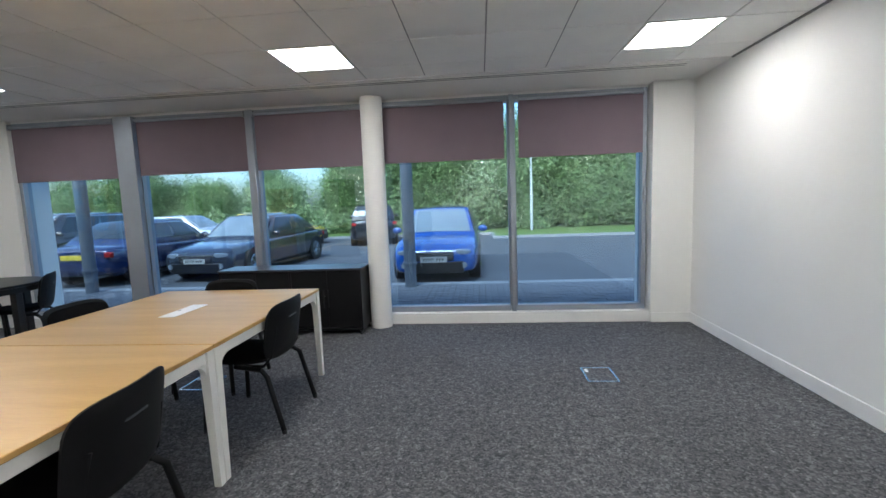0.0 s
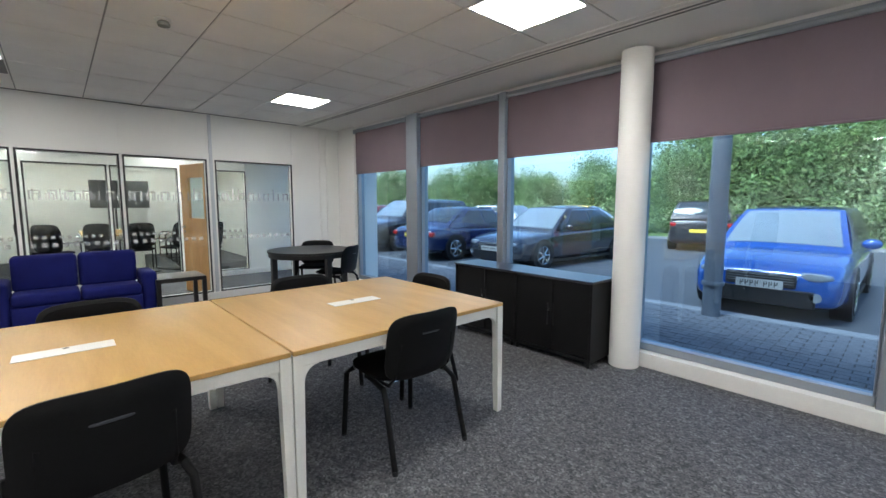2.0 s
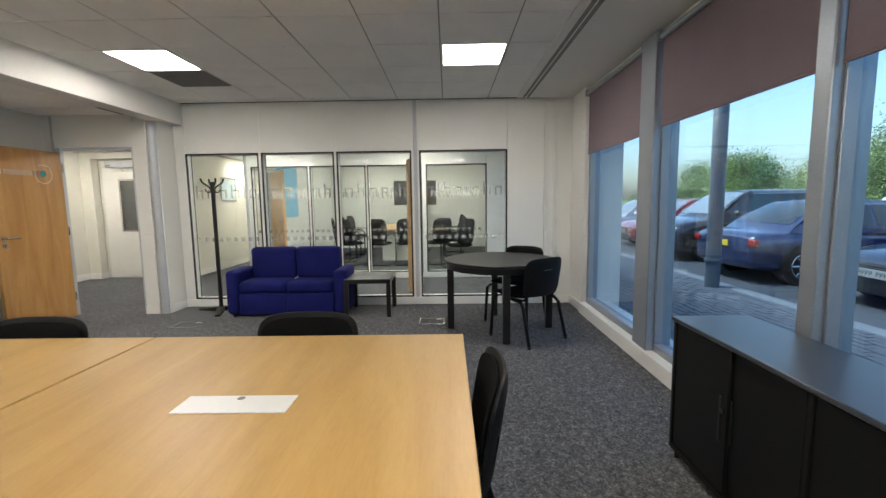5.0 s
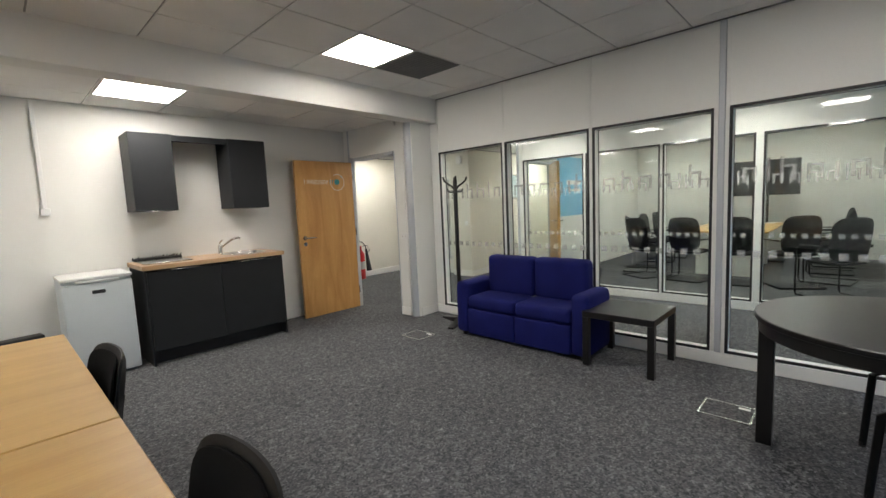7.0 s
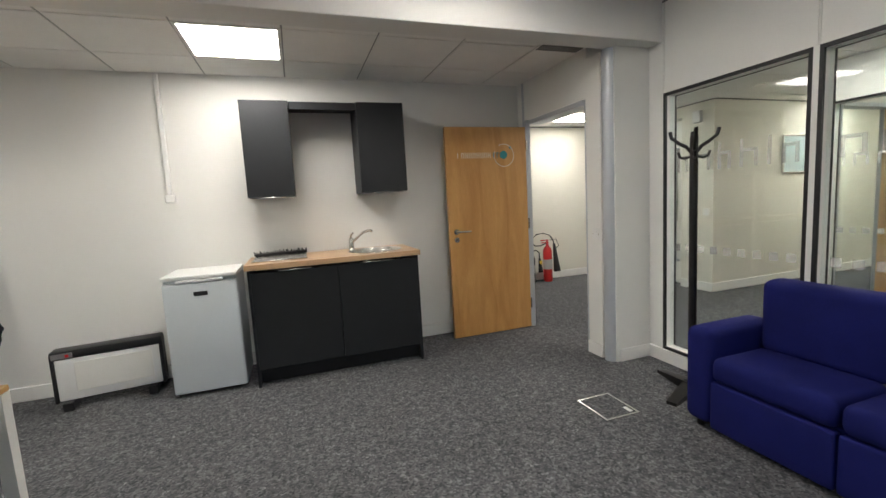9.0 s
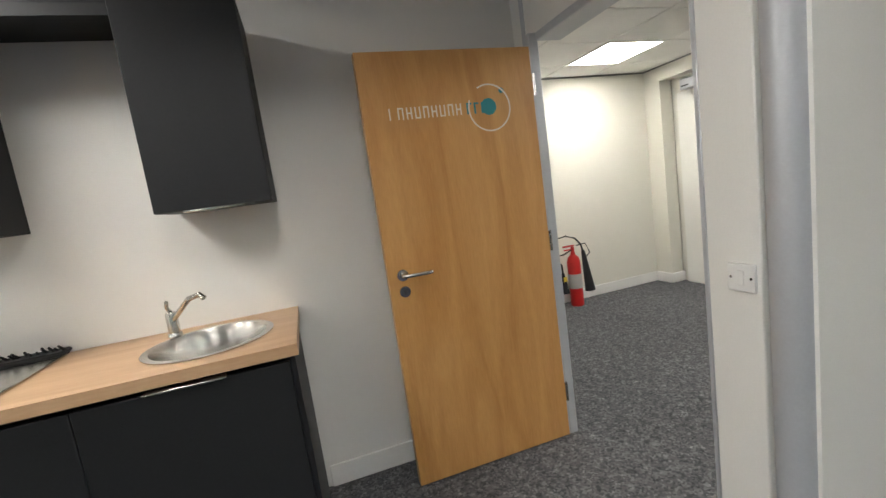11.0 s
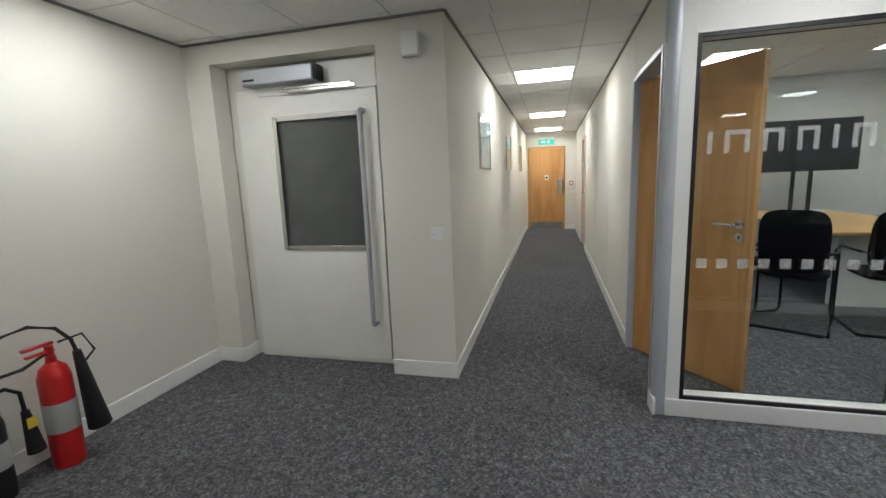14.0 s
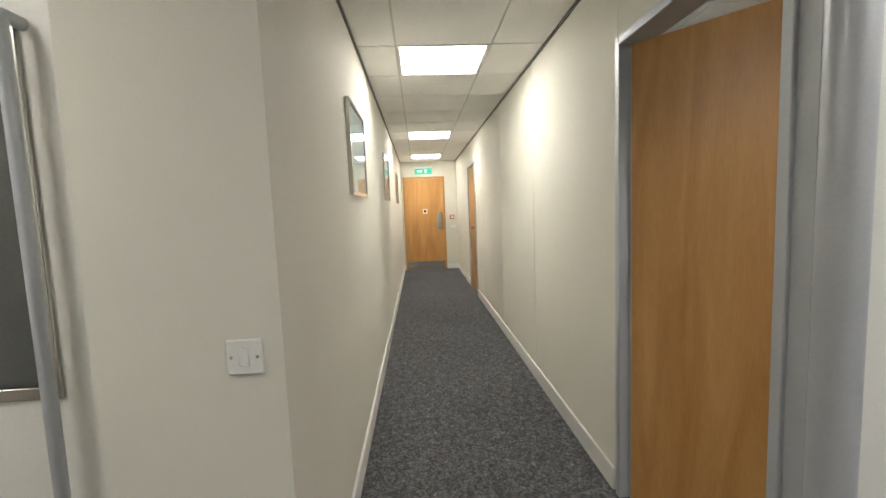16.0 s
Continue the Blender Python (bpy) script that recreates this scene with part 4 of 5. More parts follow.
def stacking_chair():
    """Seat towards +y, back at -y."""
    e = thing("stacking_chair", "black stacking chair with a plastic back shell and tubular legs", "chair", group="black office chairs")
    part("backrest", shell(bmesh.new(), 0.485, 0.365, 0.035, bend=0.045, lean=-0.16, corner=5.0, at=(0, -0.235, 0.63)), CHAIRBLACK, e, "black plastic back shell")
    part("back_pad", shell(bmesh.new(), 0.445, 0.325, 0.03, bend=0.04, lean=-0.16, corner=5.0, at=(0, -0.215, 0.63)), CHAIRFAB, e, "black fabric pad")
    part("grip_slot", shell(bmesh.new(), 0.12, 0.012, 0.006, lean=-0.16, corner=3, n=6, at=(0, -0.262, 0.70)), CABTOP, e)
    s = shell(bmesh.new(), 0.46, 0.42, 0.05, bend=0.0, bow=0.015, corner=5.0)
    bmesh.ops.rotate(s, verts=s.verts, cent=(0, 0, 0), matrix=Matrix.Rotation(radians(90), 3, "X"))
    bmesh.ops.translate(s, verts=s.verts, vec=(0, 0.03, 0.445))
    part("seat", s, CHAIRFAB, e, "black fabric seat")
    for sx in (-1, 1):
        part("leg", tube(bmesh.new(), [(sx * 0.20, 0.2, 0.42), (sx * 0.235, 0.23, 0.39), (sx * 0.25, 0.25, 0.012)], 0.0165, 10), CHAIRBLACK, e)
        part("leg", tube(bmesh.new(), [(sx * 0.20, 0.05, 0.415), (sx * 0.225, -0.14, 0.40), (sx * 0.24, -0.18, 0.36), (sx * 0.25, -0.27, 0.012)], 0.0165, 10), CHAIRBLACK, e)
        part("back_support", tube(bmesh.new(), [(sx * 0.19, 0.0, 0.412), (sx * 0.19, -0.14, 0.415), (sx * 0.185, -0.185, 0.47), (sx * 0.175, -0.225, 0.66)], 0.011, 10), CHAIRBLACK, e)
        for y in (0.25, -0.27):
            part("foot", rod(bmesh.new(), (sx * 0.25, y, 0), (sx * 0.25, y, 0.025), 0.016), BLACK, e, "rubber foot")
    return e


chair = stacking_chair()
chair.matrix_basis = pose(-0.97, 3.25, 0, 0, 0, 90)
for x, y, a in ((-0.93, 1.87, 96), (-2.01, 3.20, -90), (-1.97, 1.93, -88), (-1.60, 3.79, 178), (-4.34, 4.64, 125.6), (-4.98, 4.63, -125)):
    copy_thing(chair, pose(x, y, 0, 0, 0, a))


def tambour_cabinet(x0, x1):
    e = thing("storage_cabinet", "low black steel storage cabinet with two sliding doors", "cabinet", ((x0 + x1) / 2, 5.22, 0), group="low cabinets under the window")
    w = (x1 - x0) / 2
    b = bmesh.new()
    box(b, -w, -w + 0.02, -0.2, 0.17, 0.05, 0.72, 0.002)
    box(b, w - 0.02, w, -0.2, 0.17, 0.05, 0.72, 0.002)
    box(b, -w + 0.02, w - 0.02, -0.2, 0.17, 0.05, 0.075)
    box(b, -w + 0.02, w - 0.02, 0.15, 0.17, 0.075, 0.72)
    part("body", b, CABBLACK, e)
    for k, (a, c, y) in enumerate(((-w + 0.022, 0.02, -0.192), (-0.02, w - 0.022, -0.175))):
        d = part("door", bx(a, c, y, y + 0.014, 0.08, 0.712, 0.003), CABBLACK, e)
        part("grip", bx(c - 0.05 if k == 0 else a + 0.035, c - 0.035 if k == 0 else a + 0.05, y - 0.006, y, 0.3, 0.5, 0.002), BLACK, d)
        if k == 0:
            part("lock", rod(bmesh.new(), (c - 0.025, y - 0.008, 0.44), (c - 0.025, y, 0.44), 0.012, seg=16), CHROME, d, "chrome lock")
    for sx in (-1, 1):
        for y in (-0.17, 0.14):
            part("foot", rod(bmesh.new(), (sx * (w - 0.03), y, 0), (sx * (w - 0.03), y, 0.05), 0.014), BLACK, e)


tambour_cabinet(-2.37, -1.562)
tambour_cabinet(-1.558, -0.75)
solid("cabinet_top", bx(-2.38, -0.74, 5.01, 5.40, 0.7215, 0.742, 0.003), CABTOP, "dark grey top board lying across the low cabinets", "cabinet top", "")


def round_table():
    e = thing("round_table", "round black wood table with four square legs", "table", (-4.66, 4.41, 0))
    part("tabletop", lathe(bmesh.new(), [(0.565, 0.715), (0.57, 0.718), (0.57, 0.738), (0.565, 0.742)], seg=64), BLACKWOOD, e)
    part("apron", lathe(bmesh.new(), [(0.545, 0.655), (0.553, 0.655), (0.553, 0.7145), (0.545, 0.7145)], seg=64), BLACKWOOD, e)
    for a in (0, 90, 180, 270):
        c, s = math.cos(radians(a)), math.sin(radians(a))
        part("leg", bx(c * 0.515 - 0.035, c * 0.515 + 0.035, s * 0.515 - 0.035, s * 0.515 + 0.035, 0, 0.654, 0.004), BLACKWOOD, e)


round_table()


def sofa():
    """Two-seat sofa, back against the partition; local x along the wall, front at -y."""
    e = thing("sofa", "royal blue fabric two-seat sofa against the glass partition", "sofa", (-5.40, 1.95, 0), 90)
    W = 0.72
    part("base", bx(-W + 0.01, W - 0.01, -0.19, 0.27, 0.03, 0.30, 0.02, 3), SOFA, e)
    for s in (-1, 1):
        a, b = (0.004, 0.56) if s > 0 else (-0.56, -0.004)
        part("seat_cushion", bx(a, b, -0.24, 0.15, 0.29, 0.425, 0.045, 4), SOFA, e)
        part("front_panel", bx(a, b if s < 0 else b, -0.235, -0.19, 0.03, 0.29, 0.015, 3), SOFA, e)
        part("back_cushion", bx(a, b, 0.12, 0.28, 0.40, 0.80, 0.05, 4), SOFA, e)
        arm = bmesh.new()
        box(arm, s * 0.565 if s > 0 else -W, W if s > 0 else -0.565, -0.235, 0.26, 0.03, 0.56, 0.05, 4)
        part("armrest", arm, SOFA, e)
    for sx in (-0.65, 0.65):
        for y in (-0.18, 0.2):
            part("foot", rod(bmesh.new(), (sx, y, 0), (sx, y, 0.04), 0.02), BLACK, e)


sofa()


def coffee_table():
    e = thing("side_table", "small black wooden side table beside the sofa", "table", (-5.40, 2.92, 0))
    part("tabletop", bx(-0.275, 0.275, -0.275, 0.275, 0.40, 0.45, 0.003), BLACKWOOD, e)
    for sx in (-1, 1):
        for sy in (-1, 1):
            part("leg", bx(sx * 0.25 - 0.025, sx * 0.25 + 0.025, sy * 0.25 - 0.025, sy * 0.25 + 0.025, 0, 0.40, 0.002), BLACKWOOD, e)


coffee_table()


def coat_stand():
    e = thing("coat_stand", "slim dark metal coat stand with curled hooks", "coat stand", (-5.52, 0.98, 0))
    part("pole", rod(bmesh.new(), (0, 0, 0.05), (0, 0, 1.62), 0.024), BLACKWOOD, e)
    for k in range(3):
        a = radians(20 + 120 * k)
        c, s = math.cos(a), math.sin(a)
        bm = bmesh.new()
        for r, z in ((0, 0),):
            v = [bm.verts.new((x * c - y * s, x * s + y * c, zz)) for zz in (0.0, 0.02) for x, y in ((0.0, -0.045), (0.30, -0.03), (0.30, 0.03), (0.0, 0.045))]
            for vv in v[4:]:
                if vv.co.xy.length < 0.1:
                    vv.co.z = 0.06
            bm.faces.new(v[0:4][::-1])
            bm.faces.new(v[4:8])
            for q in range(4):
                bm.faces.new((v[q], v[(q + 1) % 4], v[4 + (q + 1) % 4], v[4 + q]))
        part("foot", bm, BLACKWOOD, e)
    for k in range(4):
        a = radians(45 + 90 * k)
        c, s = math.cos(a), math.sin(a)
        part("hook", tube(bmesh.new(), [(c * r, s * r, z) for r, z in ((0.01, 1.52), (0.04, 1.56), (0.08, 1.585), (0.12, 1.62), (0.13, 1.66))], 0.011, 8), BLACKWOOD, e)
        part("hook", tube(bmesh.new(), [(c * r, s * r, z) for r, z in ((0.015, 1.50), (0.05, 1.49), (0.075, 1.50), (0.085, 1.53))], 0.009, 8), BLACKWOOD, e)


coat_stand()

# ---- kitchen ----
ku = thing("kitchen_unit", "anthracite kitchen base unit with two doors", "cabinet", (-3.455, YS, 0))
for nm, q in (("side_panel", (-0.645, -0.627, 0.005, 0.575, 0.0, 0.885)), ("side_panel", (0.627, 0.645, 0.005, 0.575, 0.0, 0.885)), ("base_panel", (-0.627, 0.627, 0.005, 0.56, 0.12, 0.14)), ("back_panel", (-0.627, 0.627, 0.005, 0.02, 0.14, 0.885))):
    part(nm, bx(*q), KITCHEN, ku)
part("plinth", bx(-0.627, 0.627, 0.45, 0.47, 0.0, 0.12), BLACK, ku, "recessed dark plinth")
for a, c in ((-0.625, -0.002), (0.002, 0.625)):
    d = part("door", bx(a, c, 0.565, 0.585, 0.14, 0.868, 0.002), KITCHEN, ku)
    h0 = a + 0.06 if a < -0.3 else c - 0.42
    part("handle", bx((a + c) / 2 - 0.12, (a + c) / 2 + 0.12, 0.572, 0.606, 0.868, 0.876, 0.002), CHROME, d, "steel edge handle")
# worktop with a round hole for the basin
SX, SY = -3.80, YS + 0.31
wt = bmesh.new()
x0, x1, y0, y1 = -4.115, -2.795, YS + 0.002, YS + 0.605
N = 48
def rim_point(k):
    a = 2 * math.pi * k / N
    c, s = math.cos(a), math.sin(a)
    t = min((x1 - SX) / c if c > 1e-9 else (x0 - SX) / c if c < -1e-9 else 9, (y1 - SY) / s if s > 1e-9 else (y0 - SY) / s if s < -1e-9 else 9)
    return SX + c * t, SY + s * t
top = {}
for z in (0.89, 0.93):
    top[z] = ([wt.verts.new((SX + 0.20 * math.cos(2 * math.pi * k / N), SY + 0.20 * math.sin(2 * math.pi * k / N), z)) for k in range(N)], [wt.verts.new((*rim_point(k), z)) for k in range(N)])
for k in range(N):
    q = (k + 1) % N
    wt.faces.new((top[0.93][0][k], top[0.93][1][k], top[0.93][1][q], top[0.93][0][q]))
    wt.faces.new((top[0.89][0][k], top[0.89][0][q], top[0.89][1][q], top[0.89][1][k]))
    wt.faces.new((top[0.89][1][k], top[0.89][1][q], top[0.93][1][q], top[0.93][1][k]))
    wt.faces.new((top[0.89][0][k], top[0.93][0][k], top[0.93][0][q], top[0.89][0][q]))
for cxx, cyy in ((x0, y0), (x0, y1), (x1, y0), (x1, y1)):
    for z in (0.89, 0.93):
        vs = sorted(top[z][1], key=lambda v: (v.co.x - cxx) ** 2 + (v.co.y - cyy) ** 2)[0]
        vs.co.x, vs.co.y = cxx, cyy
solid("worktop", wt, WORKTOP, "pale beech laminate worktop over the base unit", "worktop", "", smooth=False)
sk = thing("sink", "round brushed steel sink set in the worktop", "sink", (SX, SY, 0.93))
bs = bmesh.new()
prof = [(0.225, 0.002), (0.225, 0.005), (0.20, 0.004), (0.19, -0.02), (0.175, -0.11), (0.14, -0.135), (0.03, -0.14), (0.004, -0.142)]
rings = [[bs.verts.new((r * math.cos(2 * math.pi * k / 40), r * math.sin(2 * math.pi * k / 40), z)) for k in range(40)] for r, z in prof]
for p, q in zip(rings, rings[1:]):
    for k in range(40):
        bs.faces.new((p[k], p[(k + 1) % 40], q[(k + 1) % 40], q[k]))
part("basin", bs, CHROME, sk)
part("drain", rod(bmesh.new(), (0, 0, -0.139), (0, 0, -0.134), 0.03, seg=20), BLACK, sk)
tp = thing("tap", "chrome single-lever mixer tap behind the sink", "tap", (SX + 0.17, SY - 0.21, 0.93))
part("body", lathe(bmesh.new(), [(0.028, 0), (0.026, 0.01), (0.022, 0.015), (0.022, 0.09), (0.018, 0.10)], seg=20), CHROME, tp)
part("spout", tube(bmesh.new(), [(0, 0, 0.06), (-0.03, 0.03, 0.09), (-0.10, 0.10, 0.155), (-0.15, 0.14, 0.17), (-0.165, 0.15, 0.155)], 0.011, 12), CHROME, tp)
part("lever", tube(bmesh.new(), [(0, 0, 0.10), (0.005, 0.02, 0.125), (-0.01, 0.06, 0.15)], 0.008, 8), CHROME, tp)
hb = thing("hob_mat", "dark folded drying mat with a fringe on the worktop", "mat", (-3.04, YS + 0.25, 0.9305))
part("board", bx(-0.20, 0.20, -0.2, 0.24, 0.0, 0.012, 0.004), CHROME, hb, "grey hob plate")
fg = bmesh.new()
for k in range(24):
    x = -0.2 + k * 0.0174
    rod(fg, (x, -0.20, 0.012), (x + random.uniform(-0.01, 0.01), -0.17 + random.uniform(0, 0.03), 0.04 + random.uniform(0, 0.015)), 0.008, 0.004, 6)
box(fg, -0.21, 0.21, -0.22, -0.13, 0.012, 0.03, 0.006)
part("fringe", fg, BLACK, hb, "black fringed cloth")


def wall_cupboard(x0, x1):
    e = thing("wall_cupboard", "anthracite kitchen wall cupboard with a steel edge handle", "cabinet", ((x0 + x1) / 2, YS, 0), group="kitchen wall cupboards")
    w = (x1 - x0) / 2
    for nm, q in (("side_panel", (-w, -w + 0.016, 0.002, 0.335, 1.42, 2.15)), ("side_panel", (w - 0.016, w, 0.002, 0.335, 1.42, 2.15)), ("bottom_panel", (-w + 0.016, w - 0.016, 0.002, 0.335, 1.42, 1.436)), ("top_panel", (-w + 0.016, w - 0.016, 0.002, 0.335, 2.134, 2.15)), ("back_panel", (-w + 0.016, w - 0.016, 0.002, 0.012, 1.436, 2.134))):
        part(nm, bx(*q), KITCHEN, e)
    d = part("door", bx(-w + 0.001, w - 0.001, 0.338, 0.356, 1.421, 2.149, 0.002), KITCHEN, e)
    part("handle", bx(-0.10, 0.10, 0.345, 0.372, 1.412, 1.420, 0.002), CHROME, d, "steel edge handle")


wall_cupboard(-4.11, -3.72)
wall_cupboard(-3.20, -2.85)
br = thing("bridge_shelf", "anthracite bridging shelf between the wall cupboards", "shelf", (-3.46, YS, 0))
part("panel", box(bx(-0.258, 0.258, 0.002, 0.33, 2.13, 2.148, 0.002), -0.258, 0.258, 0.31, 0.33, 2.09, 2.13), KITCHEN, br)

fd = thing("fridge", "white under-counter fridge standing on the carpet", "fridge", (-2.49, YS, 0))
part("body", bx(-0.24, 0.24, 0.05, 0.47, 0.02, 0.86, 0.006), FRIDGE, fd)
part("door", bx(-0.24, 0.24, 0.474, 0.52, 0.03, 0.835, 0.012, 3), FRIDGE, fd)
tpm = bx(-0.245, 0.245, 0.04, 0.525, 0.862, 0.89, 0.008, 2)
part("lid", tpm, WHITEPLASTIC, fd)
part("badge", bx(-0.045, 0.045, 0.52, 0.524, 0.74, 0.77), BLACK, fd, "black maker's badge")
part("door_grip", bx(-0.15, 0.15, 0.50, 0.53, 0.838, 0.858, 0.006), WHITEPLASTIC, fd)

ht = thing("convector_heater", "white convector heater with dark ends on the floor", "heater", (-1.80, -0.72, 0), 8)
part("body", bx(-0.31, 0.31, -0.06, 0.06, 0.06, 0.36, 0.012, 2), WHITEPLASTIC, ht)
part("top_grille", bx(-0.33, 0.33, -0.065, 0.065, 0.36, 0.42, 0.01, 2), BLACK, ht, "dark top grille")
part("front_louvre", bx(-0.26, 0.2, 0.06, 0.066, 0.12, 0.33, 0.002), WHITEMETAL, ht)
for s in (-1, 1):
    part("end_cap", bx(s * 0.32 - 0.012, s * 0.32 + 0.012, -0.065, 0.065, 0.05, 0.40, 0.006), BLACK, ht)
    part("foot", bx(s * 0.25 - 0.03, s * 0.25 + 0.03, -0.12, 0.12, 0, 0.06, 0.006), BLACK, ht)
part("control_panel", bx(0.2, 0.32, 0.02, 0.068, 0.365, 0.405, 0.003), VENT, ht)
part("button", bx(0.22, 0.24, 0.068, 0.07, 0.375, 0.395), RED, ht)

ct = thing("cable_trunking", "white cable trunking with a socket on the kitchen wall", "trunking", (-2.26, YS, 0))
part("trunk", bx(-0.015, 0.015, 0, 0.025, 1.48, 2.41, 0.002), WHITEPLASTIC, ct)
part("socket", bx(-0.035, 0.035, 0, 0.03, 1.42, 1.48, 0.004), WHITEPLASTIC, ct)


def office_chair(at, rz, label):
    e = thing("office_chair", label, "chair", at, rz, group="swivel chairs")
    part("backrest", shell(bmesh.new(), 0.50, 0.74, 0.06, bend=0.04, lean=-0.12, bow=0.03, corner=4, at=(0, -0.24, 0.83)), CHAIRFAB, e)
    part("headrest_slot", shell(bmesh.new(), 0.30, 0.035, 0.012, lean=-0.12, corner=2.5, n=8, at=(0, -0.245, 1.07)), VENT, e, "pale slot below the headrest")
    part("headrest", shell(bmesh.new(), 0.46, 0.13, 0.075, bend=0.03, lean=-0.12, corner=4, n=10, at=(0, -0.245, 1.155)), CHAIRBLACK, e, "black leather headrest roll")
    s = shell(bmesh.new(), 0.50, 0.48, 0.08, corner=4)
    bmesh.ops.rotate(s, verts=s.verts, cent=(0, 0, 0), matrix=Matrix.Rotation(radians(90), 3, "X"))
    bmesh.ops.translate(s, verts=s.verts, vec=(0, 0, 0.47))
    part("seat", s, CHAIRFAB, e)
    part("column", rod(bmesh.new(), (0, 0, 0.1), (0, 0, 0.44), 0.028), BLACK, e)
    for sx in (-1, 1):
        part("armrest", tube(bmesh.new(), [(sx * 0.24, -0.22, 0.62), (sx * 0.29, -0.18, 0.66), (sx * 0.30, 0.10, 0.66), (sx * 0.28, 0.15, 0.60), (sx * 0.24, 0.08, 0.47)], 0.022, 10), CHAIRBLACK, e)
    for k in range(5):
        a = radians(72 * k)
        c, s_ = math.cos(a), math.sin(a)
        part("base_arm", rod(bmesh.new(), (0, 0, 0.11), (c * 0.28, s_ * 0.28, 0.075), 0.022, 0.015), BLACK, e)
        part("castor", rod(bmesh.new(), (c * 0.28 - 0.02 * s_, s_ * 0.28 + 0.02 * c, 0.03), (c * 0.28 + 0.02 * s_, s_ * 0.28 - 0.02 * c, 0.03), 0.03), BLACK, e)
    return e


oc = office_chair((-1.02, -0.40, 0), 30, "black padded swivel office chair with arms")


def cantilever_chair():
    e = thing("meeting_chair", "dark padded cantilever meeting chair on a tubular frame", "chair", group="chairs round the meeting table")
    part("backrest", shell(bmesh.new(), 0.46, 0.52, 0.05, bend=0.04, lean=-0.14, corner=4, n=10, at=(0, -0.24, 0.74)), CHAIRFAB, e)
    s = shell(bmesh.new(), 0.48, 0.46, 0.07, corner=4, n=10)
    bmesh.ops.rotate(s, verts=s.verts, cent=(0, 0, 0), matrix=Matrix.Rotation(radians(90), 3, "X"))
    bmesh.ops.translate(s, verts=s.verts, vec=(0, 0, 0.46))
    part("seat", s, CHAIRFAB, e)
    for sx in (-1, 1):
        part("frame", tube(bmesh.new(), [(sx * 0.22, -0.22, 0.65), (sx * 0.27, -0.18, 0.66), (sx * 0.27, 0.18, 0.65), (sx * 0.27, 0.25, 0.60), (sx * 0.27, 0.25, 0.05), (sx * 0.27, 0.22, 0.015), (sx * 0.27, -0.28, 0.015), (sx * 0.24, -0.30, 0.015), (0, -0.30, 0.015)], 0.0125, 8), CHAIRBLACK, e)
    return e


mc = cantilever_chair()
mc.matrix_basis = pose(-9.45, 2.4, 0, 0, 0, 80)
for x, y, a in ((-9.45, 3.0, 95), (-9.55, 3.65, 120), (-10.0, 1.5, 15), (-10.8, 1.5, 0), (-11.6, 1.5, -10), (-10.1, 4.0, 170), (-11.0, 4.0, 180), (-11.8, 4.0, 185), (-8.9, 4.1, 130), (-9.5, 1.75, 60)):
    copy_thing(mc, pose(x, y, 0, 0, 0, a))
mt = thing("meeting_table", "long pale oak meeting table in the glazed room", "table", (-10.9, 2.75, 0))
part("tabletop", bx(-1.25, 1.05, -0.6, 0.6, 0.71, 0.738, 0.004), OAK, mt)
for s in (-1, 1):
    part("leg", bx(s * 0.8 - 0.05, s * 0.8 + 0.05, -0.4, 0.4, 0, 0.708, 0.004), WHITEMETAL, mt)
tv = thing("television_stand", "black television on a wheeled stand in the meeting room", "television", (-12.05, 2.985, 0), 90)
part("screen", bx(-0.58, 0.58, -0.03, 0.03, 1.26, 1.92, 0.006), BLACK, tv)
part("pole", box(bx(-0.12, -0.08, 0.03, 0.06, 0.05, 1.5), 0.08, 0.12, 0.03, 0.06, 0.05, 1.5), BLACK, tv)
part("shelf", bx(-0.25, 0.25, -0.15, 0.18, 0.72, 0.74, 0.003), WHITEPLASTIC, tv, "pale shelf")
part("base", bx(-0.4, 0.4, -0.3, 0.3, 0.02, 0.06, 0.01), BLACK, tv)
ps = thing("wall_poster", "tall bright blue printed poster on the meeting room wall", "poster", (-9.45, YC1 + 0.111, 0))
part("sheet", bx(-0.58, 0.58, 0, 0.006, 1.05, 2.12), BLUEPRINT, ps)
part("text_bars", box(box(bmesh.new(), -0.3, 0.1, 0.006, 0.007, 1.5, 1.54), -0.3, 0.25, 0.006, 0.007, 1.62, 1.70), WHITEPLASTIC, ps)


def floor_box(x, y, label="carpet-filled floor box with a pale steel rim"):
    e = thing("floor_box", label, "floor box", (x, y, 0), group="floor boxes")
    f = bmesh.new()
    for a, b, c, d in ((-0.12, 0.12, -0.14, -0.128), (-0.12, 0.12, 0.128, 0.14), (-0.12, -0.108, -0.128, 0.128), (0.108, 0.12, -0.128, 0.128)):
        box(f, a, b, c, d, 0.0, 0.004)
    part("rim", f, CHROME, e)
    part("lid", bx(-0.107, 0.107, -0.127, 0.127, 0.0, 0.002), CARPET, e)
    part("lift_tab", bx(-0.095, -0.07, 0.05, 0.11, 0.002, 0.0035), WHITEPLASTIC, e)


floor_box(-4.89, 0.93)
floor_box(-4.93, 3.68)
floor_box(1.47, 3.92)
floor_box(-1.75, 3.75)


def ceiling_vent(x, y, z, w, d, name="ceiling_vent"):
    e = thing(name, "dark square ceiling vent grille set in the tiles", "vent", (x, y, z - 0.004))
    part("backing", bx(-w, w, -d, d, 0.0, 0.003), VENT, e)
    k = -d + 0.02
    while k < d - 0.01:
        part("slat", bx(-w + 0.01, w - 0.01, k, k + 0.008, -0.005, 0), VENT, e)
        k += 0.035


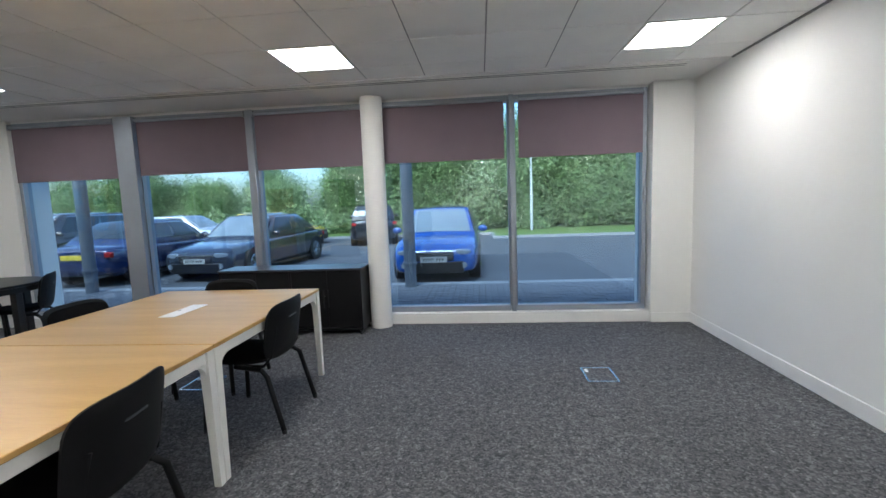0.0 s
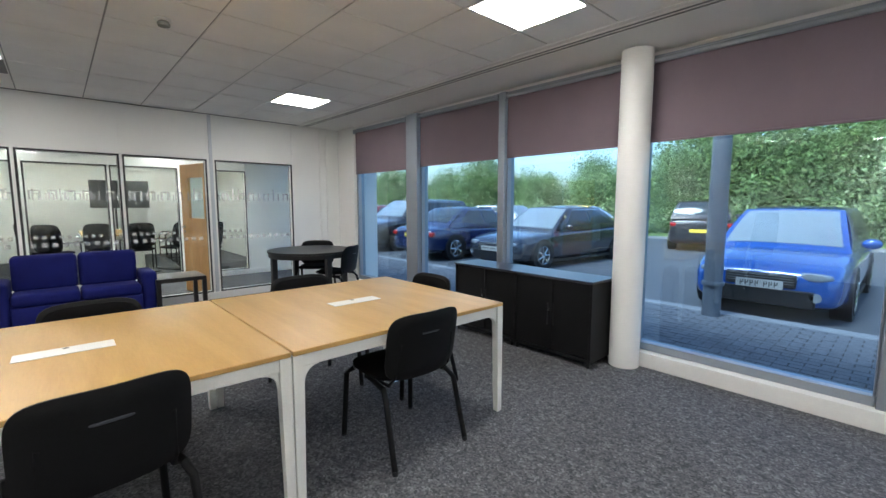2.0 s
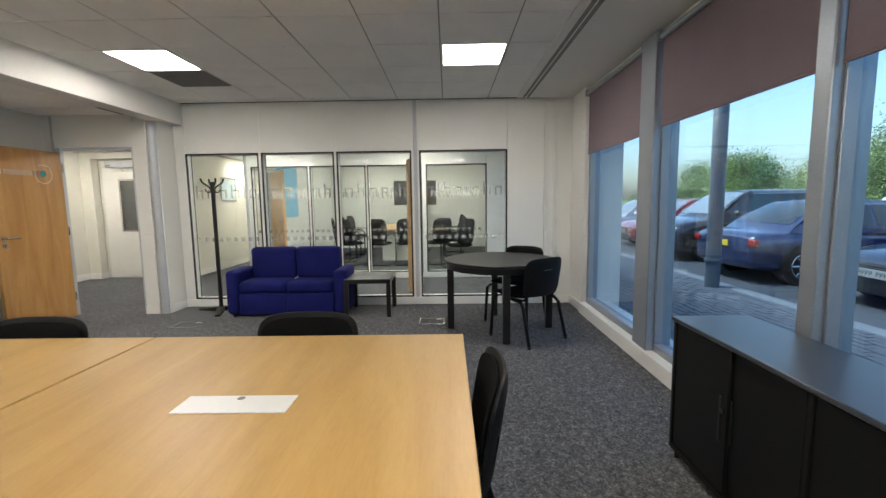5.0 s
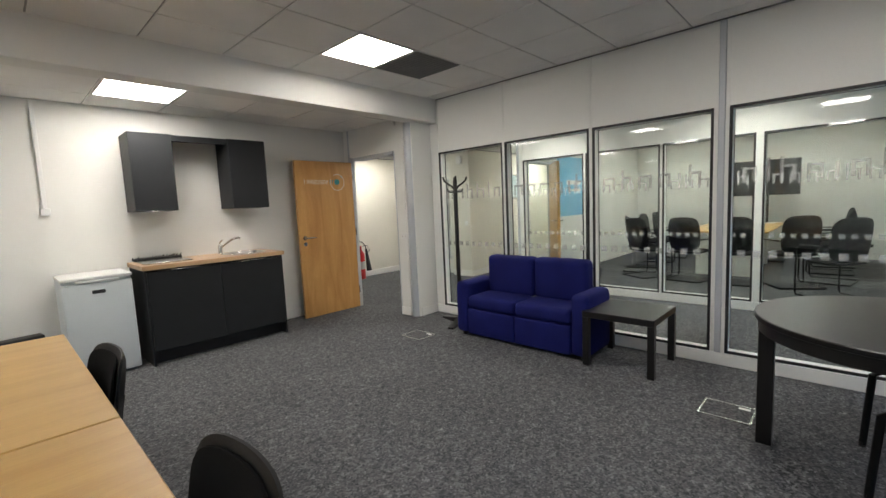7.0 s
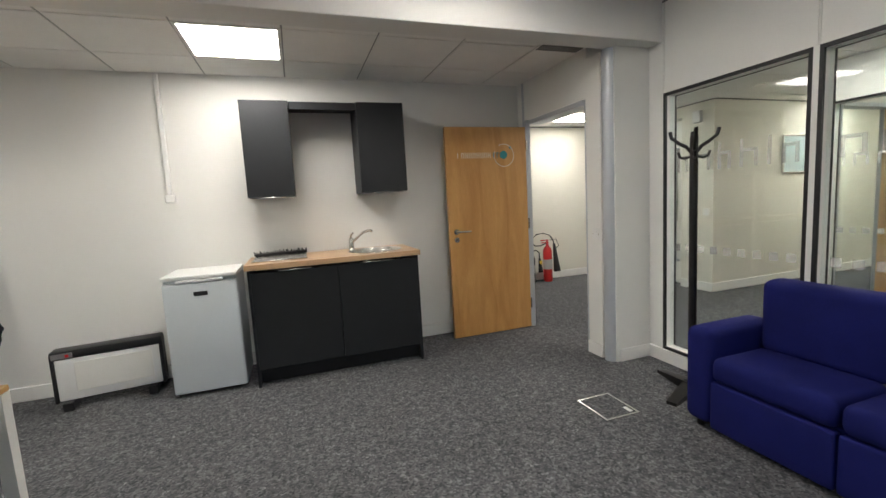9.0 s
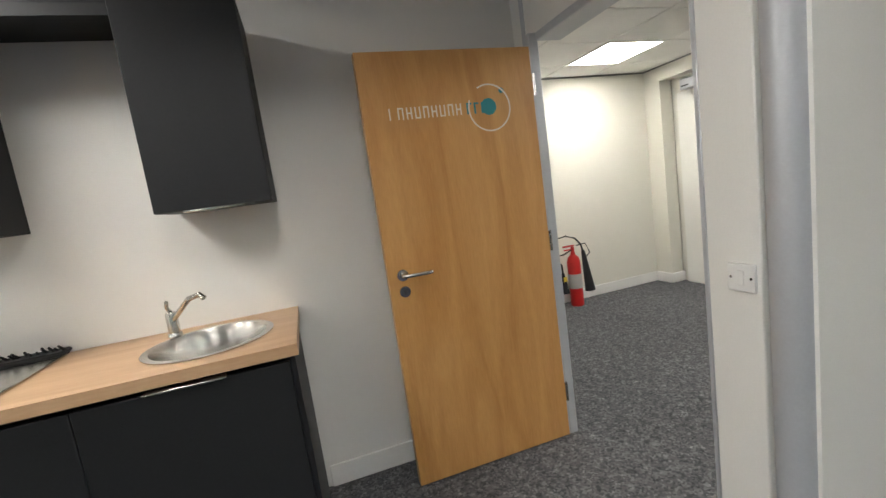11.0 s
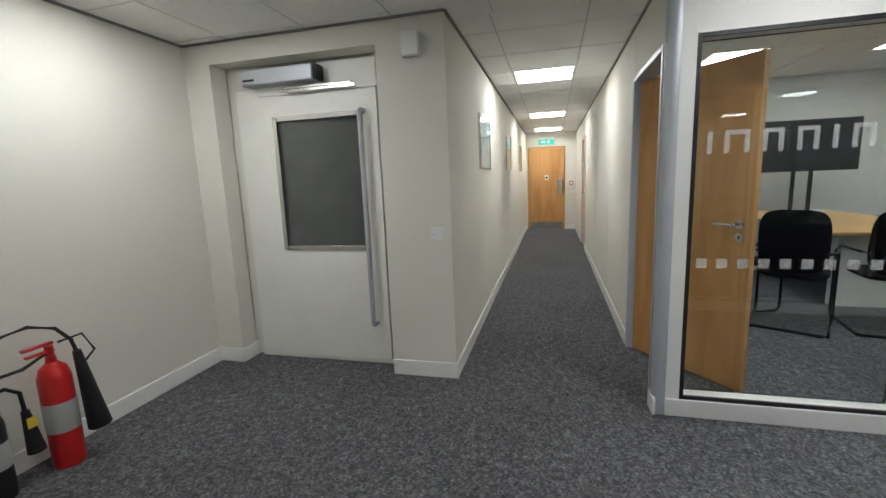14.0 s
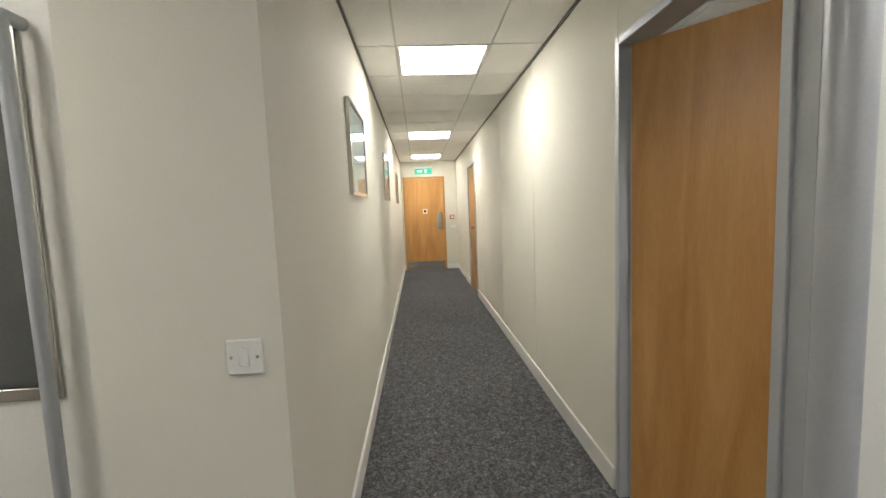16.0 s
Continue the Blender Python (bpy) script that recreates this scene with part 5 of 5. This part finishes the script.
ceiling_vent(-4.733, 1.2875, CEIL, 0.27, 0.27)
ceiling_vent(-5.2, 0.15, KCEIL, 0.18, 0.12)
sm = thing("smoke_detector", "small white smoke detector on the ceiling", "smoke detector", (-2.55, 2.44, CEIL))
part("base", lathe(bmesh.new(), [(0.05, -0.015), (0.055, -0.012), (0.055, 0)], seg=28), WHITEPLASTIC, sm)
part("head", lathe(bmesh.new(), [(0.025, -0.05), (0.035, -0.047), (0.04, -0.03), (0.03, -0.0155)], seg=28), VENT, sm)


# ---- outside ----
GZ = -0.06
solid("ground", bx(-400, 400, 5.9, 700, GZ - 0.5, GZ - 0.115), GRASS, "open grassy ground to the horizon", "ground")
solid("road", bx(-40, 40, 8.42, 21.4, GZ - 0.2, GZ - 0.09), ASPHALT, "grey asphalt car park surface", "road")
solid("pavement_bed", bx(-40, 40, 5.92, 8.2, GZ - 0.2, GZ - 0.006), JOINT, "sand joints under the paving blocks", "pavement")
solid("kerb", bx(-40, 40, 8.2, 8.42, GZ - 0.2, GZ + 0.004, 0.01), CONCRETE, "flush pale concrete kerb", "kerb")
solid("kerb_far", box(box(bx(-40, 1.05, 21.4, 21.52, GZ - 0.2, GZ + 0.02, 0.01), 1.05, 1.2, 18.85, 21.4, GZ - 0.2, GZ + 0.02, 0.01), 1.2, 40, 18.85, 19.0, GZ - 0.2, GZ + 0.02, 0.01), CONCRETE, "concrete kerb before the grass", "kerb")
solid("lawn", box(bx(-60, 60, 21.52, 60, GZ - 0.2, GZ), 1.2, 40, 19.0, 21.52, GZ - 0.2, GZ), GRASS, "mown grass verge beyond the car park", "grass", "structure")
pole_y = 8.05
for x in (-0.72, -6.95, -13.2):
    c = thing("canopy_post", "dark grey round steel post outside the window", "post", (x, pole_y, GZ), group="canopy posts")
    part("shaft", rod(bmesh.new(), (0, 0, 0), (0, 0, 4.2), 0.105, seg=28), POSTGREY, c)
    part("collar", lathe(bmesh.new(), [(0.125, 0.4), (0.128, 0.41), (0.128, 0.44), (0.125, 0.45)], seg=28), POSTGREY, c)


def wheel(parent, x, y, r, rimcol):
    w = part("wheel", rod(bmesh.new(), (x - 0.08, y, r), (x + 0.08, y, r), r * 0.62, seg=28), BLACK, parent)
    t = bmesh.new()
    seg, ring = 28, 8
    vs = [[t.verts.new((x + 0.1 * math.cos(2 * math.pi * j / ring), y + (r * 0.82 + r * 0.18 * math.sin(2 * math.pi * j / ring)) * math.cos(2 * math.pi * i / seg), r + (r * 0.82 + r * 0.18 * math.sin(2 * math.pi * j / ring)) * math.sin(2 * math.pi * i / seg))) for j in range(ring)] for i in range(seg)]
    for i in range(seg):
        for j in range(ring):
            t.faces.new((vs[i][j], vs[(i + 1) % seg][j], vs[(i + 1) % seg][(j + 1) % ring], vs[i][(j + 1) % ring]))
    part("tyre", t, TYRE, w)
    rm = bmesh.new()
    s = 1 if x > 0 else -1
    rod(rm, (x + s * 0.082, y, r), (x + s * 0.10, y, r), r * 0.13, seg=14)
    for k in range(7):
        a = 2 * math.pi * k / 7
        tube(rm, [(x + s * 0.09, y + math.cos(a) * r * 0.08, r + math.sin(a) * r * 0.08), (x + s * 0.088, y + math.cos(a) * r * 0.64, r + math.sin(a) * r * 0.64)], r * 0.06, 6)
    for k in range(24):
        a, b = 2 * math.pi * k / 24, 2 * math.pi * (k + 1) / 24
        tube(rm, [(x + s * 0.085, y + math.cos(q) * r * 0.64, r + math.sin(q) * r * 0.64) for q in (a, b)], r * 0.035, 6)
    part("rim", rm, CHROME, w, "alloy spoked rim")


def plate_strokes(f):
    bm = bmesh.new()
    for k in range(7):
        x = -0.21 + k * 0.056 + (0.04 if k > 3 else 0)
        box(bm, x, x + 0.011, f - 0.0312, f - 0.03, 0.44, 0.51)
        box(bm, x + 0.011, x + 0.038, f - 0.0312, f - 0.03, 0.47, 0.481)
        box(bm, x + 0.027, x + 0.038, f - 0.0312, f - 0.03, 0.481, 0.51)
    return bm


def car(at, rz, paint, L, W, H, label, nose=0.95, style="hatch", front_plate=True, group="parked cars"):
    """Front towards -y, wheels on z = 0. The hull and cabin are lofted from cross-sections."""
    e = thing("car", label, "car", at, rz, group=group)
    hw = W / 2
    belt = 0.62 * H if style != "suv" else 0.64 * H
    hood = belt - 0.10
    f, r = -L / 2, L / 2
    st = [(f, 0.74, 0.26, hood - 0.24), (f + 0.05, 0.84, 0.20, hood - 0.17), (f + 0.16, 0.92, 0.17, hood - 0.10), (f + 0.4, 0.97, 0.16, hood - 0.035), (f + nose * 0.75, 1.0, 0.16, belt - 0.075), (f + nose + 0.1, 1.0, 0.16, belt - 0.04), (f + nose + 0.6, 1.0, 0.16, belt - 0.01), (0.2, 1.0, 0.16, belt + 0.005), (r - 0.8, 1.0, 0.17, belt + 0.03), (r - 0.3, 0.97, 0.2, belt + 0.02), (r - 0.08, 0.92, 0.24, belt - 0.02), (r, 0.86, 0.32, belt - 0.09)]
    hull = bmesh.new()
    rings = []
    for y, k, z0, z1 in st:
        w = hw * k
        pts = [(-w * 0.86, z0), (-w * 0.97, z0 + 0.08), (-w, z0 + (z1 - z0) * 0.45), (-w * 0.985, z1 - 0.12), (-w * 0.93, z1 - 0.03), (-w * 0.75, z1 + 0.008), (0, z1 + 0.03)]
        pts = pts + [(-a, b) for a, b in pts[-2::-1]]
        rings.append([hull.verts.new((a, y, b)) for a, b in pts])
    for a, b in zip(rings, rings[1:]):
        for k in range(len(a)):
            q = (k + 1) % len(a)
            hull.faces.new((a[k], a[q], b[q], b[k]))
    hull.faces.new(rings[0])
    hull.faces.new(rings[-1][::-1])
    body = part("body", hull, paint, e)
    sub = body.modifiers.new("smooth", "SUBSURF")
    sub.levels = sub.render_levels = 2
    # cabin: windscreen, side glass and roof
    c0, c1 = f + nose + 0.12, f + nose + 0.95
    c3 = r - (0.10 if style != "saloon" else 0.62)
    c2 = r - (0.55 if style == "hatch" else 0.45 if style == "suv" else 1.45)
    lo, hi, wb, wt_ = belt - 0.01, H - 0.03, hw * 0.90, hw * 0.70
    def panel(name, corners, bow, m, s0=0.0, s1=1.0, t0=0.0, t1=1.0, lift=0.0, label="", trim=0.0):
        """A bowed panel between four corners, or the stretch s0..s1, t0..t1 of it, lifted along the bow."""
        bl, br, tr_, tl = (Vector(p) for p in corners)
        bow = Vector(bow)
        out = bow.normalized()
        bm, n, grid = bmesh.new(), 8, {}
        for a in range(n + 1):
            for b in range(n + 1):
                t = t0 + (t1 - t0) * b / n
                u = s0 + trim * (t - t0) + (s1 - s0 - trim * (t - t0)) * a / n
                p = bl.lerp(br, u).lerp(tl.lerp(tr_, u), t) + bow * (1 - (2 * u - 1) ** 2) * (1 - 0.45 * t) + bow * 0.5 * (1 - (2 * t - 1) ** 2)
                grid[a, b] = bm.verts.new(p + out * lift)
        for a in range(n):
            for b in range(n):
                bm.faces.new((grid[a, b], grid[a + 1, b], grid[a + 1, b + 1], grid[a, b + 1]))
        bmesh.ops.recalc_face_normals(bm, faces=bm.faces[:])
        bmesh.ops.solidify(bm, geom=bm.faces[:], thickness=0.004)
        return part(name, bm, m, e, label)
    lo = belt - 0.06
    fl, fr_, rl, rr_ = (-wb, c0, lo), (wb, c0, lo), (-wb, c3, lo + 0.06), (wb, c3, lo + 0.06)
    tfl, tfr, trl, trr = (-wt_, c1, hi), (wt_, c1, hi), (-wt_, c2, hi), (wt_, c2, hi)
    front, back = (fl, fr_, tfr, tfl), (rl, rr_, trr, trl)
    panel("front_frame", front, (0, -0.10, 0.03), paint)
    # the pale screen colour stands in for reflected sky
    panel("windscreen", front, (0, -0.10, 0.03), SCREENGLASS, 0.05, 0.95, 0.12, 0.95, 0.008, "windscreen with a pale sky reflection painted into its colour")
    panel("rear_frame", back, (0, 0.08, 0.03), paint)
    panel("rear_window", back, (0, 0.08, 0.03), CARGLASS, 0.07, 0.93, 0.22, 0.92, 0.008)
    mid = (c1 + c2) / 2
    for s in (-1, 1):
        side = ((s * wb, c0, lo), (s * wb, c3, lo + 0.06), (s * wt_, c2, hi), (s * wt_, c1, hi))
        panel("side_frame", side, (s * 0.05, 0, 0.01), paint)
        panel("side_window", side, (s * 0.05, 0, 0.01), CARGLASS, 0.10, 0.47, 0.22, 0.88, 0.007, trim=-0.04)
        panel("side_window", side, (s * 0.05, 0, 0.01), CARGLASS, 0.50, 0.88, 0.24, 0.88, 0.007)
        panel("window_trim", side, (s * 0.05, 0, 0.01), CHROME, 0.06, 0.92, 0.89, 0.925, 0.010, "thin bright window trim")
        mir = bmesh.new()
        bmesh.ops.create_icosphere(mir, subdivisions=2, radius=0.1, matrix=Matrix.Translation((s * (hw + 0.08), c0 + 0.32, belt + 0.07)) @ Matrix.Diagonal((1.1, 0.6, 0.75, 1)))
        part("door_mirror", mir, paint, e)
        part("headlight", shell(bmesh.new(), 0.36, 0.11, 0.08, bend=0.05, corner=2.5, n=8, at=(s * hw * 0.62, f + 0.045, hood - 0.20)), LENS, e, "clear headlight")
        part("tail_light", bx(s * hw * 0.85 - 0.14, s * hw * 0.85 + 0.04, r - 0.10, r - 0.0, belt - 0.22, belt - 0.10, 0.02), TAIL, e, "red tail light")
        part("fog_light", rod(bmesh.new(), (s * hw * 0.66, f - 0.01, 0.36), (s * hw * 0.66, f + 0.08, 0.36), 0.06, seg=16), LENS, e)
        part("door_handle", bx(s * hw - 0.015, s * hw + 0.02, mid - 0.25, mid - 0.08, belt - 0.13, belt - 0.10, 0.006), paint, e)
        for y in (f + 0.85, r - 0.85):
            arch = bmesh.new()
            rod(arch, (s * (hw - 0.22), y, 0.33), (s * (hw + 0.004), y, 0.33), 0.37, seg=28)
            part("wheel_arch", arch, BLACK, e)
            wheel(e, s * (hw - 0.085), y, 0.325, CHROME)
    rf = bmesh.new()
    rr = []
    for y, w, z in ((c1 - 0.03, wt_ * 0.98, hi - 0.015), (c1 + 0.3, wt_, hi + 0.02), ((c1 + c2) / 2, wt_, hi + 0.03), (c2 - 0.2, wt_ * 0.99, hi + 0.015), (c2 + 0.05, wt_ * 0.96, hi - 0.02)):
        rr.append([rf.verts.new(p) for p in ((-w - 0.03, y, z - 0.03), (-w * 0.8, y, z + 0.012), (0, y, z + 0.03), (w * 0.8, y, z + 0.012), (w + 0.03, y, z - 0.03))])
    for a, b in zip(rr, rr[1:]):
        for k in range(4):
            rf.faces.new((a[k], a[k + 1], b[k + 1], b[k]))
    bmesh.ops.solidify(rf, geom=rf.faces[:], thickness=0.02)
    part("roof", rf, paint, e)
    part("cabin_lining", bx(-wb * 0.8, wb * 0.8, c1 - 0.1, c2 - 0.1, 0.4, lo, 0.03), BLACK, e, "dark seats and lining")
    gr = bmesh.new()
    box(gr, -hw * 0.44, hw * 0.44, f - 0.012, f + 0.05, hood - 0.37, hood - 0.19, 0.02)
    box(gr, -hw * 0.66, hw * 0.66, f - 0.010, f + 0.05, 0.20, 0.43, 0.02)
    part("grille", gr, BLACK, e, "black grille")
    for k in range(4):
        part("grille_bar", bx(-hw * 0.41, hw * 0.41, f - 0.018, f - 0.010, hood - 0.315 + k * 0.032, hood - 0.309 + k * 0.032), VENT, e)
    part("number_plate", bx(-0.26, 0.26, f - 0.03, f - 0.015, 0.42, 0.53, 0.003), PLATEW, e, "pale front number plate")
    part("number_plate", bx(-0.26, 0.26, r + 0.002, r + 0.012, 0.62, 0.73, 0.003), PLATEY, e, "yellow rear number plate")
    part("plate_bars", plate_strokes(f), BLACK, e)
    part("sill", bx(-hw + 0.03, hw - 0.03, f + 1.2, r - 1.2, 0.14, 0.2), BLACK, e)
    return e


RZ = GZ - 0.09
car((-0.37, 10.95, RZ), 0, car_paint("bright_blue_paint", (0.013, 0.08, 0.33)), 4.4, 1.78, 1.47, "bright blue hatchback parked facing the building")
car((-5.6, 11.85, RZ), -4, car_paint("dark_grey_paint", (0.03, 0.035, 0.045)), 4.9, 1.86, 1.45, "dark grey saloon parked facing the building", nose=1.25, style="saloon")
car((-8.25, 11.3, RZ), 180, car_paint("navy_paint", (0.012, 0.025, 0.09)), 4.7, 1.84, 1.42, "navy blue coupe parked with its tail to the building", nose=1.2, style="saloon")
car((-11.2, 11.4, RZ), 2, car_paint("brown_black_paint", (0.03, 0.024, 0.024)), 4.6, 1.88, 1.66, "dark brown sport utility car parked in a row", style="suv")
car((-14.1, 11.6, RZ), 0, car_paint("red_paint", (0.35, 0.02, 0.02)), 4.2, 1.76, 1.45, "red hatchback at the end of the row")
car((-17.0, 11.6, RZ), 0, car_paint("silver_paint", (0.45, 0.47, 0.5)), 4.4, 1.8, 1.46, "silver hatchback farther along the row")
car((-4.1, 19.0, RZ), 193, car_paint("black_paint", (0.015, 0.015, 0.02)), 4.4, 1.85, 1.62, "black sport utility car parked by the far verge", style="suv")
car((-8.3, 18.6, RZ), 100, car_paint("yellow_paint", (0.6, 0.42, 0.03)), 4.0, 1.72, 1.46, "small yellow hatchback by the far verge")
car((-12.4, 18.4, RZ), 90, car_paint("white_paint", (0.55, 0.57, 0.6)), 4.4, 1.8, 1.45, "white hatchback by the far verge")


# ---- hedge and trees ----
def leaves(count, centre, radii, size, rnd, clumps):
    """Many small leaf pairs gathered in uneven clumps inside an ellipsoid."""
    verts, faces = [], []
    heads = []
    for _ in range(clumps):
        while True:
            p = Vector((rnd.uniform(-1, 1), rnd.uniform(-1, 1), rnd.uniform(-1, 1)))
            if 0.25 < p.length < 1:
                break
        heads.append((Vector((p.x * radii[0], p.y * radii[1], p.z * radii[2])) + Vector(centre), rnd.uniform(0.16, 0.34) * min(radii)))
    for _ in range(count):
        h, s = rnd.choice(heads)
        p = h + Vector((rnd.gauss(0, s), rnd.gauss(0, s), rnd.gauss(0, s * 0.8)))
        a = Vector((rnd.gauss(0, 1), rnd.gauss(0, 1), rnd.gauss(0, 0.6))).normalized()
        b = a.cross(Vector((rnd.gauss(0, 1), rnd.gauss(0, 1), rnd.gauss(0, 1)))).normalized()
        k = size * rnd.uniform(0.6, 1.4)
        i = len(verts)
        verts += [p - a * k, p + b * k * 0.5, p + a * k, p - b * k * 0.5]
        faces.append((i, i + 1, i + 2, i + 3))
    return verts, faces


def leaf_part(name, data, m, parent, kind=""):
    me = bpy.data.meshes.new(name)
    me.from_pydata(data[0], [], data[1])
    me.materials.append(m)
    ob = new(name, me)
    ob.parent = parent
    return ob


def tree(at, h, w, m, seed, label):
    rnd = random.Random(seed)
    e = thing("tree", label, "tree", at, group="trees of the far hedge")
    t = bmesh.new()
    tube(t, [(0, 0, -0.1), (0.06, 0.03, h * 0.25), (-0.05, 0.05, h * 0.5), (0.05, 0, h * 0.8)], 0.11, 8)
    for k in range(7):
        a = k * 2.4
        z = h * (0.22 + 0.07 * k)
        rod(t, (0, 0, z), (math.cos(a) * w * 0.6, math.sin(a) * w * 0.6, z + h * 0.2), 0.05, 0.015, 6)
    part("trunk", t, BARK, e)
    leaf_part("crown", leaves(24000, (0, 0, h * 0.56), (w, w * 0.9, h * 0.48), 0.075, rnd, 80), m, e)
    return e


T = [tree((-4, 25, GZ), 5.2, 2.4, LEAF, 1, "dense green broadleaf tree beyond the car park"), tree((2, 26, GZ), 6.0, 2.7, LEAF, 2, "tall green broadleaf tree beyond the car park"), tree((7, 24.5, GZ), 4.4, 2.3, LEAFLIGHT, 3, "pale green hawthorn in flower beyond the verge")]
rnd = random.Random(7)
for k in range(30):
    src = T[k % 3]
    x = -44 + k * 2.35 + rnd.uniform(-0.6, 0.6)
    o = copy_thing(src, pose(x, 25.6 + (k % 2) * 2.6 + rnd.uniform(-0.8, 0.8), GZ, 0, 0, rnd.uniform(0, 360)))
    s = rnd.uniform(0.72, 1.14) * (0.77 if x < -5 else 1.12)
    o.scale = (s, s, s)
hd = []
vs, fs = [], []
for k in range(60):
    v, f = leaves(1300, (-46 + k * 1.45, 24.0 + rnd.uniform(-0.5, 0.6), 0.7), (1.2, 0.9, 0.8), 0.085, rnd, 16)
    o = len(vs)
    vs += v
    fs += [tuple(i + o for i in q) for q in f]
tagged(leaf_part("undergrowth", (vs, fs), LEAFLIGHT, None), "tangled undergrowth and nettles along the verge", "bushes", "", "stuff")
lamp_ = thing("street_lamp", "slim grey lamp column on the far verge", "street lamp", (3.1, 22.2, GZ))
part("column", rod(bmesh.new(), (0, 0, 0), (0, 0, 5.5), 0.07, 0.045), SILVER, lamp_)
part("lantern", bx(-0.1, 0.1, -0.5, 0.1, 5.5, 5.6, 0.03), SILVER, lamp_)

# paving blocks, laid in running bond
blk = bx(-0.095, 0.095, -0.045, 0.045, -0.06, 0.0, 0.004)
block_mesh = finish("block", blk, BRICK, False)
bed = bpy.data.objects["pavement_bed"]
rest = bmesh.new()
far = []
n_near = 0
for j in range(22):
    y = 6.0 + j * 0.102
    for i in range(-64, 30):
        x = i * 0.204 + (0.102 if j % 2 else 0)
        dz = random.uniform(-0.003, 0.002)
        if -1.2 < x < 2.9 and 14 <= j < 29 and n_near < 300:
            piece("block", block_mesh, bed, (x, y, GZ + dz))
            n_near += 1
        else:
            far.append((x, y, GZ + dz))
vs, fs = [], []
for x, y, z in far:
    o = len(vs)
    vs += [(x + a * 0.095, y + b * 0.045, z + c) for c in (-0.05, 0) for a, b in ((-1, -1), (1, -1), (1, 1), (-1, 1))]
    fs += [(o + 4, o + 5, o + 6, o + 7)] + [(o + k, o + (k + 1) % 4, o + 4 + (k + 1) % 4, o + 4 + k) for k in range(4)]
me = bpy.data.meshes.new("paving_blocks")
me.from_pydata(vs, [], fs)
me.materials.append(BRICK)
pb = new("paving_blocks", me)
pb.parent = bed
tagged(pb, "", "", "", "stuff")
rest.free()
